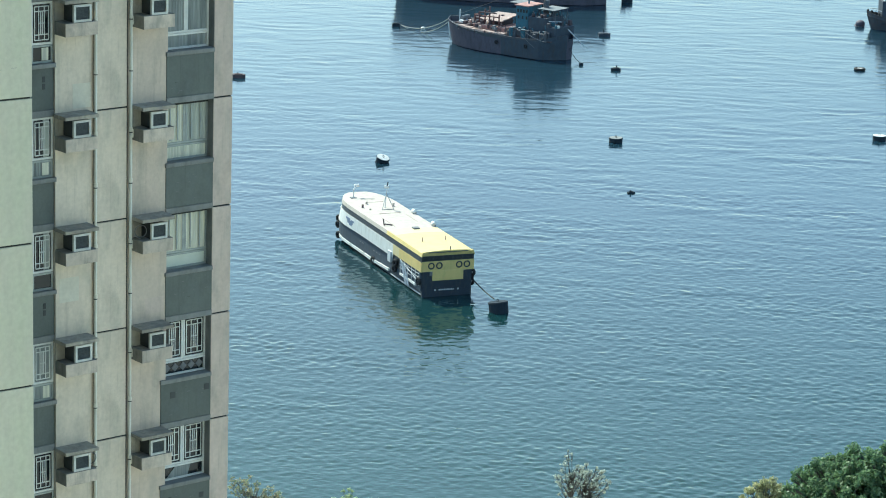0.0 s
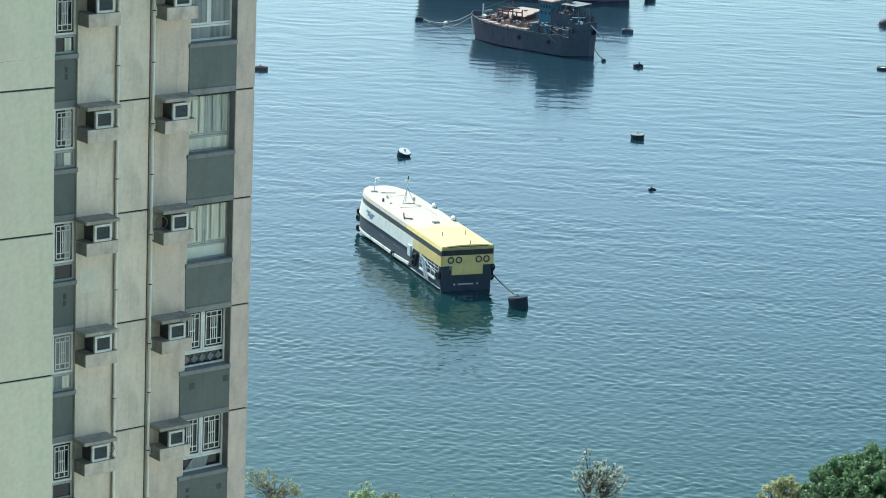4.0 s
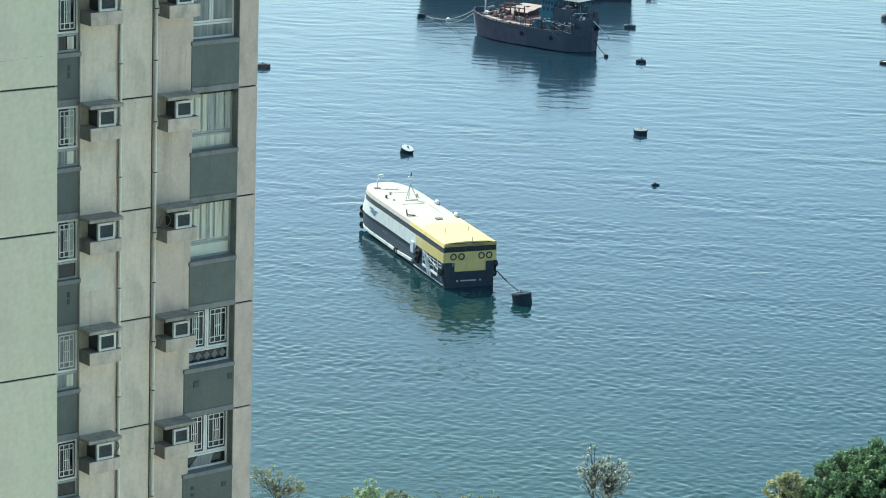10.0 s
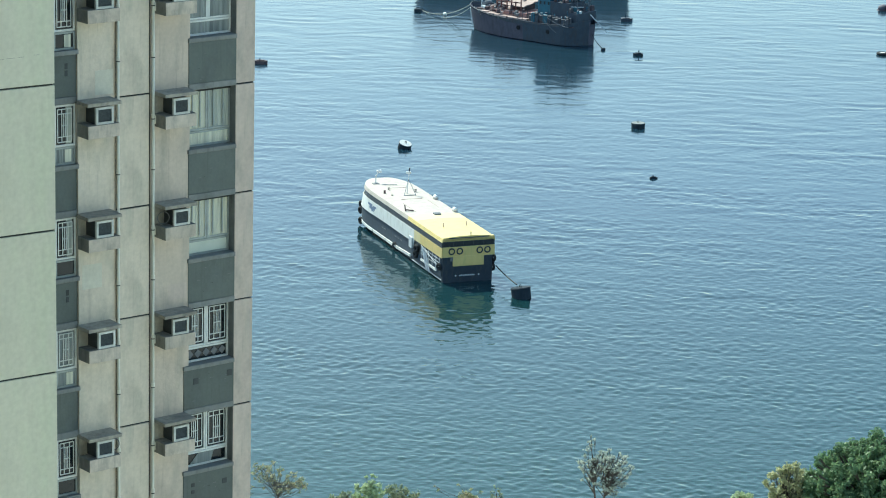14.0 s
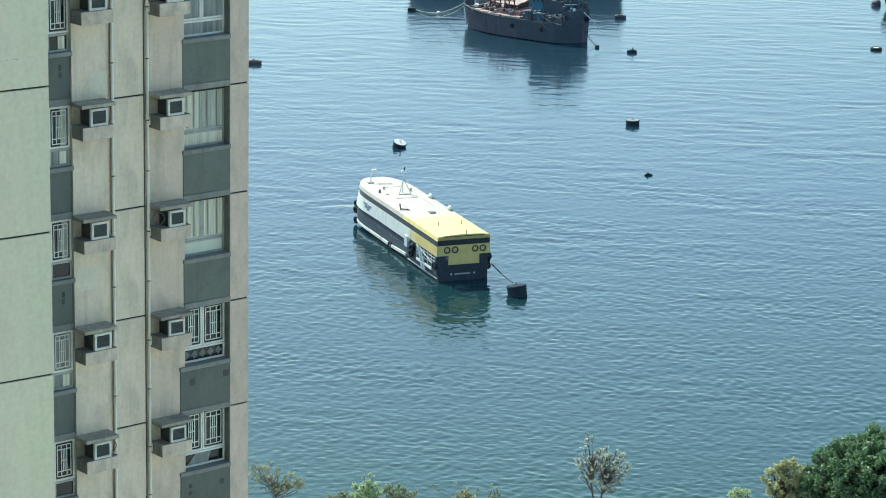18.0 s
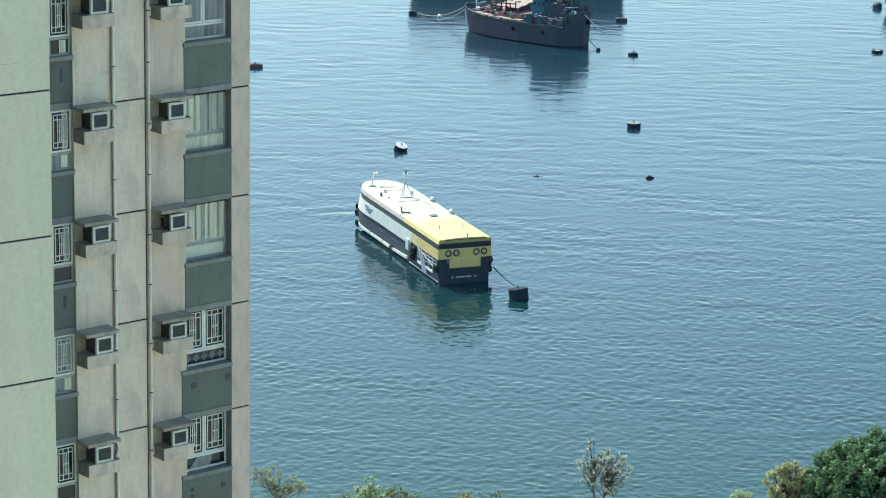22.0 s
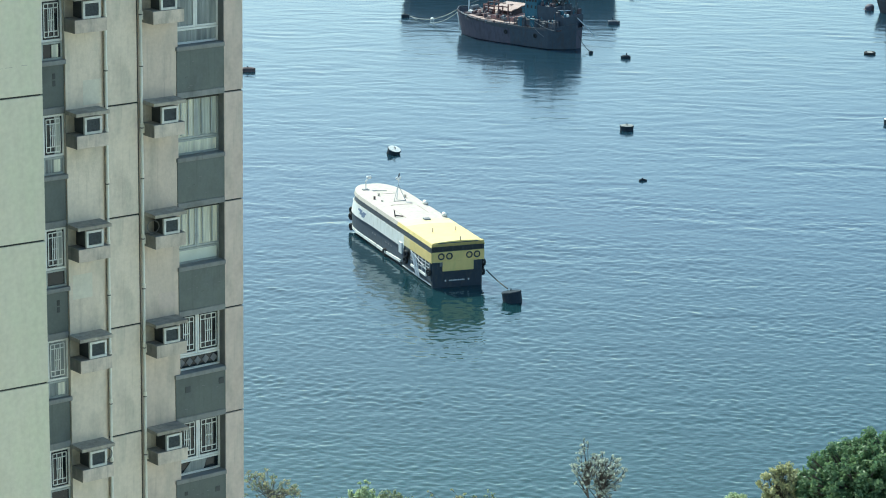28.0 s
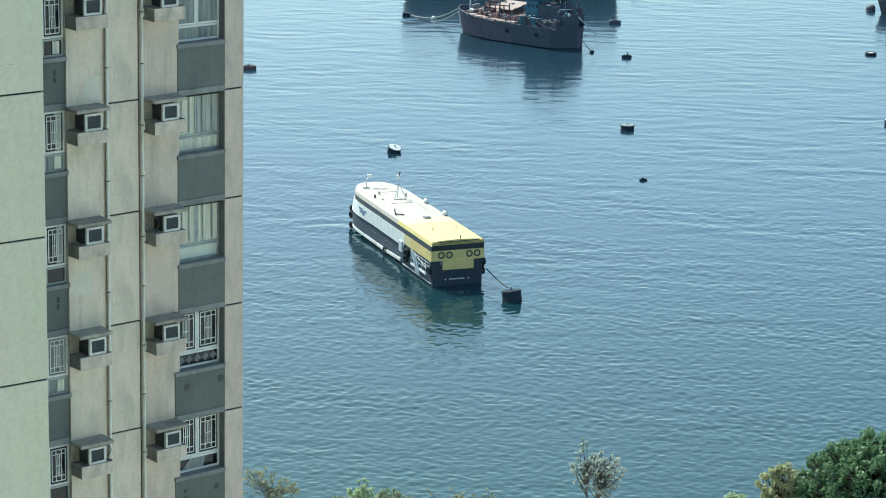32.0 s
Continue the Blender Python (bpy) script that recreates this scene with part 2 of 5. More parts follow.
STEEL = surf("galvanised_steel", (0.42, 0.43, 0.43), (0.30, 0.31, 0.31), 6, 0.45, 0.5)
RUBBER = surf("black_rubber", (0.018, 0.018, 0.02), (0.03, 0.03, 0.03), 6, 0.85, bump=0.3)
MARK = surf("white_marking_paint", (0.65, 0.67, 0.68), rough=0.6)
LOGO_BLUE = surf("blue_marking_paint", (0.17, 0.22, 0.33), rough=0.6)
ROPE = surf("pale_mooring_rope", (0.45, 0.44, 0.38), (0.30, 0.29, 0.25), 8, 0.9)
ROPE_DARK = surf("wet_dark_rope", (0.05, 0.055, 0.055), (0.03, 0.03, 0.03), 8, 0.8)

# S_HULL to S_NAVY: dark ship paints lifted and blued to carry the haze
S_HULL = surf("hazed_rusty_maroon_paint", (0.104, 0.094, 0.128), (0.08, 0.074, 0.104), 0.5, 0.7, bump=0.2, bscale=8, grime=(0.062, 0.05, 0.06), drip=0.25)
C_HULL = surf("hazed_dark_maroon_paint", (0.1, 0.088, 0.118), (0.08, 0.07, 0.096), 0.3, 0.7, grime=(0.05, 0.04, 0.045), drip=0.25)
S_BLACK = surf("hazed_tarry_black_paint", (0.07, 0.085, 0.105), (0.085, 0.082, 0.094), 0.8, 0.7, grime=(0.09, 0.05, 0.04))
S_NAVY = surf("hazed_blue_black_paint", (0.056, 0.072, 0.098), (0.042, 0.054, 0.076), 0.8, 0.7, bump=0.2, bscale=8, grime=(0.06, 0.05, 0.05))
S_PINK = surf("faded_red_deck_paint", (0.46, 0.25, 0.22), (0.38, 0.2, 0.175), 0.8, 0.8, grime=(0.25, 0.13, 0.10))
S_PALE = surf("faded_pink_hatch_paint", (0.44, 0.33, 0.30), (0.36, 0.265, 0.24), 0.8, 0.8, grime=(0.35, 0.2, 0.16))
S_DARK = surf("brown_deck_paint", (0.12, 0.082, 0.086), (0.08, 0.056, 0.062), 0.7, 0.85, grime=(0.05, 0.04, 0.04))
S_RUST = surf("rust_red_steel_paint", (0.17, 0.062, 0.058), (0.10, 0.045, 0.045), 1.2, 0.8, grime=(0.05, 0.03, 0.03))
S_BLUE = surf("blue_wheelhouse_paint", (0.045, 0.15, 0.205), (0.036, 0.115, 0.165), 0.8, 0.6, grime=(0.05, 0.09, 0.13))
S_GREY = surf("grey_awning_sheet", (0.2, 0.205, 0.215), (0.15, 0.155, 0.165), 0.9, 0.8)
BUOY_BLACK = surf("black_buoy_paint", (0.018, 0.030, 0.044), (0.013, 0.022, 0.033), 1.5, 0.95, grime=(0.035, 0.036, 0.04))
BUOY_TOP = surf("pale_buoy_top_paint", (0.66, 0.67, 0.66), (0.5, 0.51, 0.5), 1.5, 0.7, grime=(0.25, 0.22, 0.2))
BARK = surf("tree_bark", (0.10, 0.085, 0.07), (0.06, 0.05, 0.04), 3, 0.9, bump=0.6)
LEAF_DARK = leaf_mat("dark_banyan_leaf", (0.095, 0.18, 0.09), (0.22, 0.315, 0.15))
# LEAF_YELLOW, LEAF_GREY and LEAF_LIME are paled to carry the haze
LEAF_YELLOW = leaf_mat("yellowing_leaf", (0.28, 0.32, 0.16), (0.52, 0.49, 0.28))
LEAF_GREY = leaf_mat("grey_green_leaf", (0.32, 0.36, 0.29), (0.55, 0.58, 0.50))
LEAF_RUST = leaf_mat("rusty_green_leaf", (0.19, 0.26, 0.135), (0.42, 0.35, 0.22))
LEAF_LIME = leaf_mat("bright_green_leaf", (0.33, 0.42, 0.22), (0.50, 0.57, 0.36))
LEAF_MID = leaf_mat("olive_leaf", (0.17, 0.21, 0.12), (0.3, 0.34, 0.21))
PAVING = surf("grey_promenade_paving", (0.26, 0.26, 0.25), (0.20, 0.20, 0.19), 0.4, 0.9, bump=0.3, bscale=6)
BOUNCE_PAVING = surf("pale_bounce_paving", (0.50, 0.48, 0.43), (0.42, 0.405, 0.365), 0.3, 0.95, bump=0.5, bscale=6)
FEATHER = surf("dark_brown_feather", (0.045, 0.04, 0.038), (0.06, 0.055, 0.05), 8, 0.8)


# ---------------------------------------------------------------- mesh helpers
def ob_of(name, bm, material, parent=None, label="", smooth=False, m=None):
    me = bpy.data.meshes.new(name)
    bm.normal_update()
    bm.to_mesh(me)
    bm.free()
    for mt in (material if isinstance(material, (list, tuple)) else [material]):
        me.materials.append(mt)
    if smooth:
        me.polygons.foreach_set("use_smooth", [True] * len(me.polygons))
    ob = new(name, me)
    if parent is not None:
        ob.parent = parent
    if label:
        ob["label"] = label
    if m is not None:
        ob.matrix_basis = m
    return ob


def part(name, bm, material, parent, label="", smooth=False, m=None):
    return ob_of(name, bm, material, parent, label, smooth, m)


def again(name, ob, parent, m):
    """Another object on the same mesh."""
    o = new(name, ob.data)
    o.parent = parent
    o.matrix_basis = m
    return o


def thing(name, m, label, category, group="", kind=""):
    e = new(name)
    e.empty_display_size = 0.3
    e.matrix_basis = m
    return tagged(e, label, category, group, kind)


def add_box(bm, x0, x1, y0, y1, z0, z1, bevel=0.0):
    vs = [bm.verts.new(p) for p in ((x0, y0, z0), (x1, y0, z0), (x1, y1, z0), (x0, y1, z0), (x0, y0, z1), (x1, y0, z1), (x1, y1, z1), (x0, y1, z1))]
    fs = [bm.faces.new([vs[i] for i in q]) for q in ((3, 2, 1, 0), (4, 5, 6, 7), (0, 1, 5, 4), (1, 2, 6, 5), (2, 3, 7, 6), (3, 0, 4, 7))]
    if bevel:
        es = list({e for f in fs for e in f.edges})
        bmesh.ops.bevel(bm, geom=es, offset=bevel, segments=1, affect="EDGES")
    return bm


def box(x0, x1, y0, y1, z0, z1, bevel=0.0):
    return add_box(bmesh.new(), x0, x1, y0, y1, z0, z1, bevel)


def add_rod(bm, a, b, r, n=8, r2=None):
    a, b = Vector(a), Vector(b)
    r2 = r if r2 is None else r2
    d = (b - a).normalized()
    s = d.orthogonal().normalized()
    t = d.cross(s)
    ra = [bm.verts.new(a + (s * math.cos(i * 2 * math.pi / n) + t * math.sin(i * 2 * math.pi / n)) * r) for i in range(n)]
    rb = [bm.verts.new(b + (s * math.cos(i * 2 * math.pi / n) + t * math.sin(i * 2 * math.pi / n)) * r2) for i in range(n)]
    for i in range(n):
        bm.faces.new((ra[i], ra[(i + 1) % n], rb[(i + 1) % n], rb[i]))
    bm.faces.new(ra[::-1])
    bm.faces.new(rb)
    return bm


def rod(a, b, r, n=8, r2=None):
    return add_rod(bmesh.new(), a, b, r, n, r2)


def add_line(bm, pts, r, n=6):
    pts = [Vector(p) for p in pts]
    rings = []
    for i, p in enumerate(pts):
        d = (pts[min(i + 1, len(pts) - 1)] - pts[max(i - 1, 0)]).normalized()
        s = d.cross(Vector((0.13, 0.21, 0.97))).normalized()
        t = d.cross(s)
        rr = r[i] if isinstance(r, (list, tuple)) else r
        rings.append([bm.verts.new(p + (s * math.cos(k * 2 * math.pi / n) + t * math.sin(k * 2 * math.pi / n)) * rr) for k in range(n)])
    for a, b in zip(rings, rings[1:]):
        for k in range(n):
            bm.faces.new((a[k], a[(k + 1) % n], b[(k + 1) % n], b[k]))
    bm.faces.new(rings[0][::-1])
    bm.faces.new(rings[-1])
    return bm


def sag(a, b, drop, n=14):
    a, b = Vector(a), Vector(b)
    return [a.lerp(b, i / n) - Vector((0, 0, drop * 4 * (i / n) * (1 - i / n))) for i in range(n + 1)]


def add_prism(bm, pts, z0, z1, top=None):
    """A plan outline raised from z0 to z1 (z may be a function of the point); top: another outline for the upper ring."""
    lo = [bm.verts.new((x, y, z0(x, y) if callable(z0) else z0)) for x, y in pts]
    hi = [bm.verts.new((x, y, z1(x, y) if callable(z1) else z1)) for x, y in (top or pts)]
    n = len(pts)
    for i in range(n):
        bm.faces.new((lo[i], lo[(i + 1) % n], hi[(i + 1) % n], hi[i]))
    bm.faces.new(lo[::-1])
    bm.faces.new(hi)
    return bm


def add_ring(bm, c, axis, r, w, n=20, k=8):
    """A torus (tyre, life ring)."""
    c, axis = Vector(c), Vector(axis).normalized()
    s = axis.orthogonal().normalized()
    t = axis.cross(s)
    rings = []
    for i in range(n):
        a = i * 2 * math.pi / n
        d = s * math.cos(a) + t * math.sin(a)
        rings.append([bm.verts.new(c + d * (r + w * math.cos(j * 2 * math.pi / k)) + axis * w * math.sin(j * 2 * math.pi / k)) for j in range(k)])
    for i in range(n):
        for j in range(k):
            bm.faces.new((rings[i][j], rings[(i + 1) % n][j], rings[(i + 1) % n][(j + 1) % k], rings[i][(j + 1) % k]))
    return bm


def loft(stations, close_ends=True):
    """Skins cross-sections that have the same number of points."""
    bm = bmesh.new()
    rings = [[bm.verts.new(p) for p in st] for st in stations]
    for a, b in zip(rings, rings[1:]):
        for i in range(len(a) - 1):
            q = (a[i], a[i + 1], b[i + 1], b[i])
            if len({tuple(round(c, 5) for c in v.co) for v in q}) > 2:
                try:
                    bm.faces.new(q)
                except ValueError:
                    pass
    if close_ends:
        for r in (rings[0], rings[-1][::-1]):
            try:
                bm.faces.new(r)
            except ValueError:
                pass
    bmesh.ops.remove_doubles(bm, verts=bm.verts, dist=0.001)
    bmesh.ops.recalc_face_normals(bm, faces=bm.faces)
    return bm


# ---------------------------------------------------------------- water and shore
def swell(x, y, room):
    """Height of the wind ripple: many short wave trains round one heading, broken into patches; room: spacing of the mesh there."""
    rng = np.random.RandomState(7)
    z = np.zeros_like(x)
    heading = math.radians(271)

    def drift(size, n=4):
        f = np.zeros_like(x)
        for _ in range(n):
            a = rng.rand() * 6.28
            k = 2 * math.pi / (size * rng.uniform(0.6, 1.6))
            f += np.sin(k * (x * math.cos(a) + 1.8 * y * math.sin(a)) + rng.rand() * 6.28)
        return f / math.sqrt(n)

    for i in range(64):
        wl = 0.6 * (2.4 / 0.6) ** rng.rand()
        a = heading + rng.normal(0, 0.82)
        k = 2 * math.pi / wl
        steep = WAVE * (0.6 + 0.8 * rng.rand()) * (1.0 if wl < 2.2 else 0.7)
        fade = np.clip((wl / (2.6 * room)) - 0.6, 0, 1)
        env = np.clip(0.7 + 0.4 * drift(5 * wl, 3), 0, 1.6)
        z += steep / k * fade * env * np.sin(k * (x * math.cos(a) + y * math.sin(a)) + 2.2 * drift(3.0 * wl + 2.0, 3))
    for i in range(16):
        wl = rng.uniform(4.5, 10.0)
        a = heading + rng.normal(0, 0.45)
        k = 2 * math.pi / wl
        z += 0.5 * WAVE / k * np.clip(0.5 + 0.6 * drift(5 * wl, 3), 0, 1.6) * (0.45 + 0.75 * np.clip((y - 380) / 140, 0, 1)) * np.sin(k * (x * math.cos(a) + y * math.sin(a)) + 2.6 * drift(3 * wl, 3))
    gust = np.clip(0.85 + 0.22 * drift(60, 4), 0.45, 1.3)
    calm = 1 - 0.5 * np.clip((y - 345) / 190, 0, 1)
    lull = 0.72 + 0.28 * np.clip((y - 305) / 80, 0, 1)      # the sea wall shelters the shore
    return z * gust * calm * lull


def build_water():
    """One sheet to the horizon, with real ripples where the camera looks."""
    v = np.linspace(0, 1, 1000)
    yy = 258 + 484 * (0.45 * v + 0.55 * v * v)
    u = np.linspace(-1, 1, 640)
    half_w = 60 + (yy - 258) * 0.19
    X = u[None, :] * half_w[:, None]
    Y = np.repeat(yy[:, None], len(u), 1)
    room = np.maximum(np.gradient(yy)[:, None], (2 * half_w / (len(u) - 1))[:, None]) * np.ones_like(X)
    Z = swell(X, Y, room)
    edge = np.minimum(np.clip((1 - np.abs(u)) / 0.03, 0, 1)[None, :], np.minimum(np.clip(v / 0.01, 0, 1), np.clip((1 - v) / 0.02, 0, 1))[:, None])
    Z *= edge
    rows, cols = X.shape
    co = np.stack([X, Y, Z], -1).reshape(-1, 3)
    i = np.arange(rows * cols).reshape(rows, cols)
    quads = np.stack([i[:-1, :-1], i[:-1, 1:], i[1:, 1:], i[1:, :-1]], -1).reshape(-1, 4)
    far = np.array([(-3500, -1500, 0), (3500, -1500, 0), (3500, 4200, 0), (-3500, 4200, 0)], float)
    n = len(co)
    co = np.concatenate([co, far])
    corner = [i[0, 0], i[0, -1], i[-1, -1], i[-1, 0]]
    me = bpy.data.meshes.new("water")
    outer = np.array([[n, n + 1, corner[1], corner[0]], [n + 1, n + 2, corner[2], corner[1]], [n + 2, n + 3, corner[3], corner[2]], [n + 3, n, corner[0], corner[3]]])
    quads = np.concatenate([quads, outer])
    me.vertices.add(len(co))
    me.vertices.foreach_set("co", co.ravel())
    me.loops.add(quads.size)
    me.loops.foreach_set("vertex_index", quads.ravel())
    me.polygons.add(len(quads))
    me.polygons.foreach_set("loop_start", np.arange(0, quads.size, 4))
    me.polygons.foreach_set("use_smooth", np.ones(len(quads), bool))
    me.update(calc_edges=True)
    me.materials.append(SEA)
    return new("water", me)


WAVE = 0.028
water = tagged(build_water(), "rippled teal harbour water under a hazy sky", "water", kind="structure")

# unseen ground, kept pale so it bounces sunlight up the tower
shore_bm = box(-700, 700, -900, 289.0, -2.0, 3.0)
tagged(ob_of("ground", shore_bm, BOUNCE_PAVING), "unseen ground behind the sea wall, paved pale to bounce light", "ground", kind="structure")
tagged(ob_of("pavement", box(-700, 700, 284.6, 289.6, -2.2, 3.3, 0.05), PAVING), "grey paved promenade edge over the harbour water", "pavement", kind="structure")


# ---------------------------------------------------------------- apartment tower with air conditioners
STOREY = 2.75
TOWER_Z = 93.28                      # height of the air conditioners of storey 0
FLOORS = range(-2, 6)                # storeys counted downward
tower = thing("apartment_tower", pose(-6.597, 66.833, TOWER_Z, 0, 0, 39.34), "pale cream high-rise apartment tower with grey window spandrels", "building")
# height above view and the hidden run to -40 are added to block light
TOP, LOW = 36.0, -TOWER_Z + 3.0
Z_HI, Z_LO = 7.7, -STOREY * 5.6


def tower_walls():
    # groove at -1.59 puts the left pipe's shadow line into the shape
    for x0, x1, y0, m in ((-40.0, -3.30, 0.0, WALL_CREAM), (-2.60, -1.59, 0.0, WALL_CREAM), (-1.59, -1.52, 0.04, WALL_CREAM), (-0.56, 0.575, 0.0, WALL_DULL)):
        part("wall", box(x0, x1, y0, 0.6, LOW, TOP), m, tower)
    part("wall", box(-1.52, -0.56, 0.03, 0.6, LOW, TOP), JOINT, tower)
    part("wall", box(1.93, 2.46, 0.03, 0.6, LOW, TOP), JOINT, tower)
    part("wall", box(-40.0, 2.46, 0.75, 12.0, LOW, TOP), WALL_CREAM, tower)
    for x0, x1 in ((-3.30, -2.60), (0.575, 1.93)):
        part("wall", box(x0, x1, 0.25, 0.6, LOW, Z_LO), PANEL_GREY, tower)
        part("wall", box(x0, x1, 0.25, 0.6, Z_HI, TOP), PANEL_GREY, tower)
    part("roof", box(-40.2, 2.65, -0.15, 12.2, TOP, TOP + 0.5), CONCRETE, tower)
    # facing panels between the pipes and on the corner pier, one to a storey
    g = 0.042
    # mid panel stops short: the dark bed shows as the right pipe's shadow
    mid = part("panel", box(-1.52, -0.605, -0.012, 0.05, 0.25 - STOREY + g / 2, 0.25 - g / 2, 0.006), WALL_CREAM, tower)
    pier = part("panel", box(1.93, 2.487, -0.012, 0.05, 0.22 - STOREY + g / 2, 0.22 - g / 2, 0.006), WALL_PINK, tower)
    for k in range(-13, 34):
        if k == 0 or 0.25 - STOREY * (k + 1) < LOW:
            continue
        for src in (mid, pier):
            if -STOREY * k < TOP:
                again("panel", src, tower, pose(0, 0, -STOREY * k))
    part("reveal", box(1.919, 1.9285, 0.0, 0.42, Z_LO, Z_HI), SLAB, tower, "slate grey window reveal")
    part("corner_trim", box(2.460, 2.489, 0.05, 12.0, LOW, TOP), WALL_PINK, tower)


def pane_grid(name_parent, x0, x1, z0, z1, y, frame_m, bars, style):
    """A sash: frame, glass or curtain behind it, and a security grille."""
    w = 0.05
    bm = bmesh.new()
    for a in ((x0, x1, z0, z0 + w), (x0, x1, z1 - w, z1), (x0, x0 + w, z0 + w, z1 - w), (x1 - w, x1, z0 + w, z1 - w)):
        add_box(bm, a[0], a[1], y - 0.03, y + 0.03, a[2], a[3])
    part("frame", bm, frame_m, name_parent)
    part("pane", box(x0 + w, x1 - w, y + 0.004, y + 0.012, z0 + w, z1 - w), bars[0], name_parent)
    if style == "grille":
        bm = bmesh.new()
        r = 0.011
        xa, xb, za, zb = x0 + w + 0.05, x1 - w - 0.05, z0 + w + 0.06, z1 - w - 0.06
        hz = zb - za
        for f, lo, hi in ((0.0, 0.0, 1.0), (1.0, 0.0, 1.0), (0.30, 0.0, 1.0), (0.70, 0.0, 1.0), (0.44, 0.16, 0.86), (0.56, 0.16, 0.86)):
            x = xa + (xb - xa) * f
            add_box(bm, x - r, x + r, y - 0.022, y - 0.008, za + hz * lo, za + hz * hi)
        for f, q0, q1 in ((0.0, 0.0, 1.0), (1.0, 0.0, 1.0), (0.86, 0.0, 1.0), (0.16, 0.0, 1.0), (0.5, 0.30, 0.70)):
            z = za + hz * f
            add_box(bm, xa + (xb - xa) * q0, xa + (xb - xa) * q1, y - 0.026, y - 0.012, z - r, z + r)
        part("grille", bm, FRAME_WHITE, name_parent)
    elif style == "diamonds":
        bm = bmesh.new()
        n = 5
        for i in range(n):
            cx, cz = x0 + w + (x1 - x0 - 2 * w) * (i + 0.5) / n, (z0 + z1) / 2
            d = min((x1 - x0 - 2 * w) / n * 0.46, (z1 - z0) / 2 - w)
            add_prism(bm, [(cx - d, cz), (cx, cz - d), (cx + d, cz), (cx, cz + d)], 0, 0.012)
        for v in bm.verts:
            v.co = Vector((v.co.x, y - 0.014 + v.co.z, v.co.y))
        part("grille", bm, S_GREY, name_parent)
    elif style == "folds":
        bm = bmesh.new()
        n = max(6, int((x1 - x0) / 0.045))
        top = [bm.verts.new((x0 + w + (x1 - x0 - 2 * w) * i / n, y + 0.0 + 0.006 * ((i % 2) * 2 - 1) - 0.006, z1 - w)) for i in range(n + 1)]
        bot = [bm.verts.new((v.co.x, v.co.y, z0 + w)) for v in top]
        for i in range(n):
            bm.faces.new((bot[i], bot[i + 1], top[i + 1], top[i]))
        part("curtain", bm, bars[1], name_parent)


def tower_storey(k):
    z = -STOREY * k
    style = {-2: "folds", -1: "folds", 0: "folds", 1: "folds"}.get(k, "grille")
    fm = FRAME_SILVER if k in (0, 1) else FRAME_WHITE
    cloth = CURTAIN if k in (0, 1) else CURTAIN_GREY
    # wide window column beside the corner pier
    left = {-2: 0.55, -1: 0.53, 0: 0.53, 1: 0.54}.get(k, 0.42)
    spandrel = part("spandrel", box(left, 1.93, -0.02, 0.6, z - 2.40, z - 1.38, 0.01), PANEL_GREY, tower, "slate grey painted spandrel panel")
    part("sill", box(left - 0.02, 1.93, -0.06, 0.6, z - 1.38, z - 1.27, 0.012), SLAB, spandrel)
    part("lintel", box(left, 1.93, -0.035, 0.6, z - 2.55, z - 2.40, 0.01), SLAB, spandrel)
    for x, dz, w in {2: ((0.70, -1.62, 0.16), (1.72, -1.56, 0.16)), 3: ((0.66, -1.62, 0.10), (0.66, -1.80, 0.10), (1.60, -1.66, 0.14)), 4: ((0.66, -1.62, 0.10),)}.get(k, ()):
        part("vent", box(x, x + w, -0.03, 0.0, z + dz - w, z + dz, 0.004), AC_CASE, spandrel, "small dark vent plate")
    chips = random.Random(60 + k)
    for _ in range(7):
        x, dz, w = chips.uniform(0.66, 1.75), chips.uniform(1.55, 2.3), chips.uniform(0.015, 0.09)
        part("paint_chip", box(x, x + w, -0.0245, -0.015, z - dz - 0.008, z - dz, 0), chips.choice((S_GREY, AC_CASE, S_GREY)), spandrel)
    win = part("window", box(0.575, 1.93, 0.42, 0.6, z - 1.27, z + 0.20), PANEL_GREY, tower)
    pane_grid(win, 0.60, 1.24, z - 0.88, z + 0.19, 0.25, fm, (GLASS, cloth), style)
    pane_grid(win, 1.25, 1.915, z - 0.88, z + 0.19, 0.25, fm, (GLASS, CURTAIN_MID if k == 0 else cloth), style)
    if k in (0, 1):
        bm = bmesh.new()
        for x in (0.80, 1.02, 1.42, 1.70):
            add_box(bm, x - 0.016, x + 0.016, 0.205, 0.222, z - 0.78, z + 0.09)
        part("curtain_rail", bm, FRAME_SILVER, win)
        part("transom", box(0.60, 1.915, 0.20, 0.26, z + 0.10, z + 0.14), JOINT, win)
    low = {2: "diamonds", 3: "plain", 4: "plain"}.get(k, "folds")
    pane_grid(win, 0.60, 1.915, z - 1.27, z - 0.89, 0.25, fm, (PALE_PANEL if k == 1 else GLASS, cloth), "plain" if k == 1 else low)
    if k == 3:
        bm = bmesh.new()
        add_prism(bm, [(0.78, -1.22), (1.42, -1.22), (1.52, -0.94), (1.05, -0.94)], 0, 0.008)
        for v in bm.verts:
            v.co = Vector((v.co.x, 0.238 + v.co.z, z + v.co.y))
        part("curtain", bm, CURTAIN_GREY, win)
    # narrow window column at the inner corner
    sp2 = part("spandrel", box(-3.30, -2.60, 0.05, 0.6, z - 2.36, z - 1.35, 0.01), PANEL_GREY, tower, "slate grey painted spandrel panel")
    part("sill", box(-3.30, -2.575, -0.03, 0.6, z - 1.35, z - 1.24, 0.012), SLAB, sp2)
    part("lintel", box(-3.30, -2.60, 0.03, 0.6, z - 2.53, z - 2.36, 0.01), SLAB, sp2)
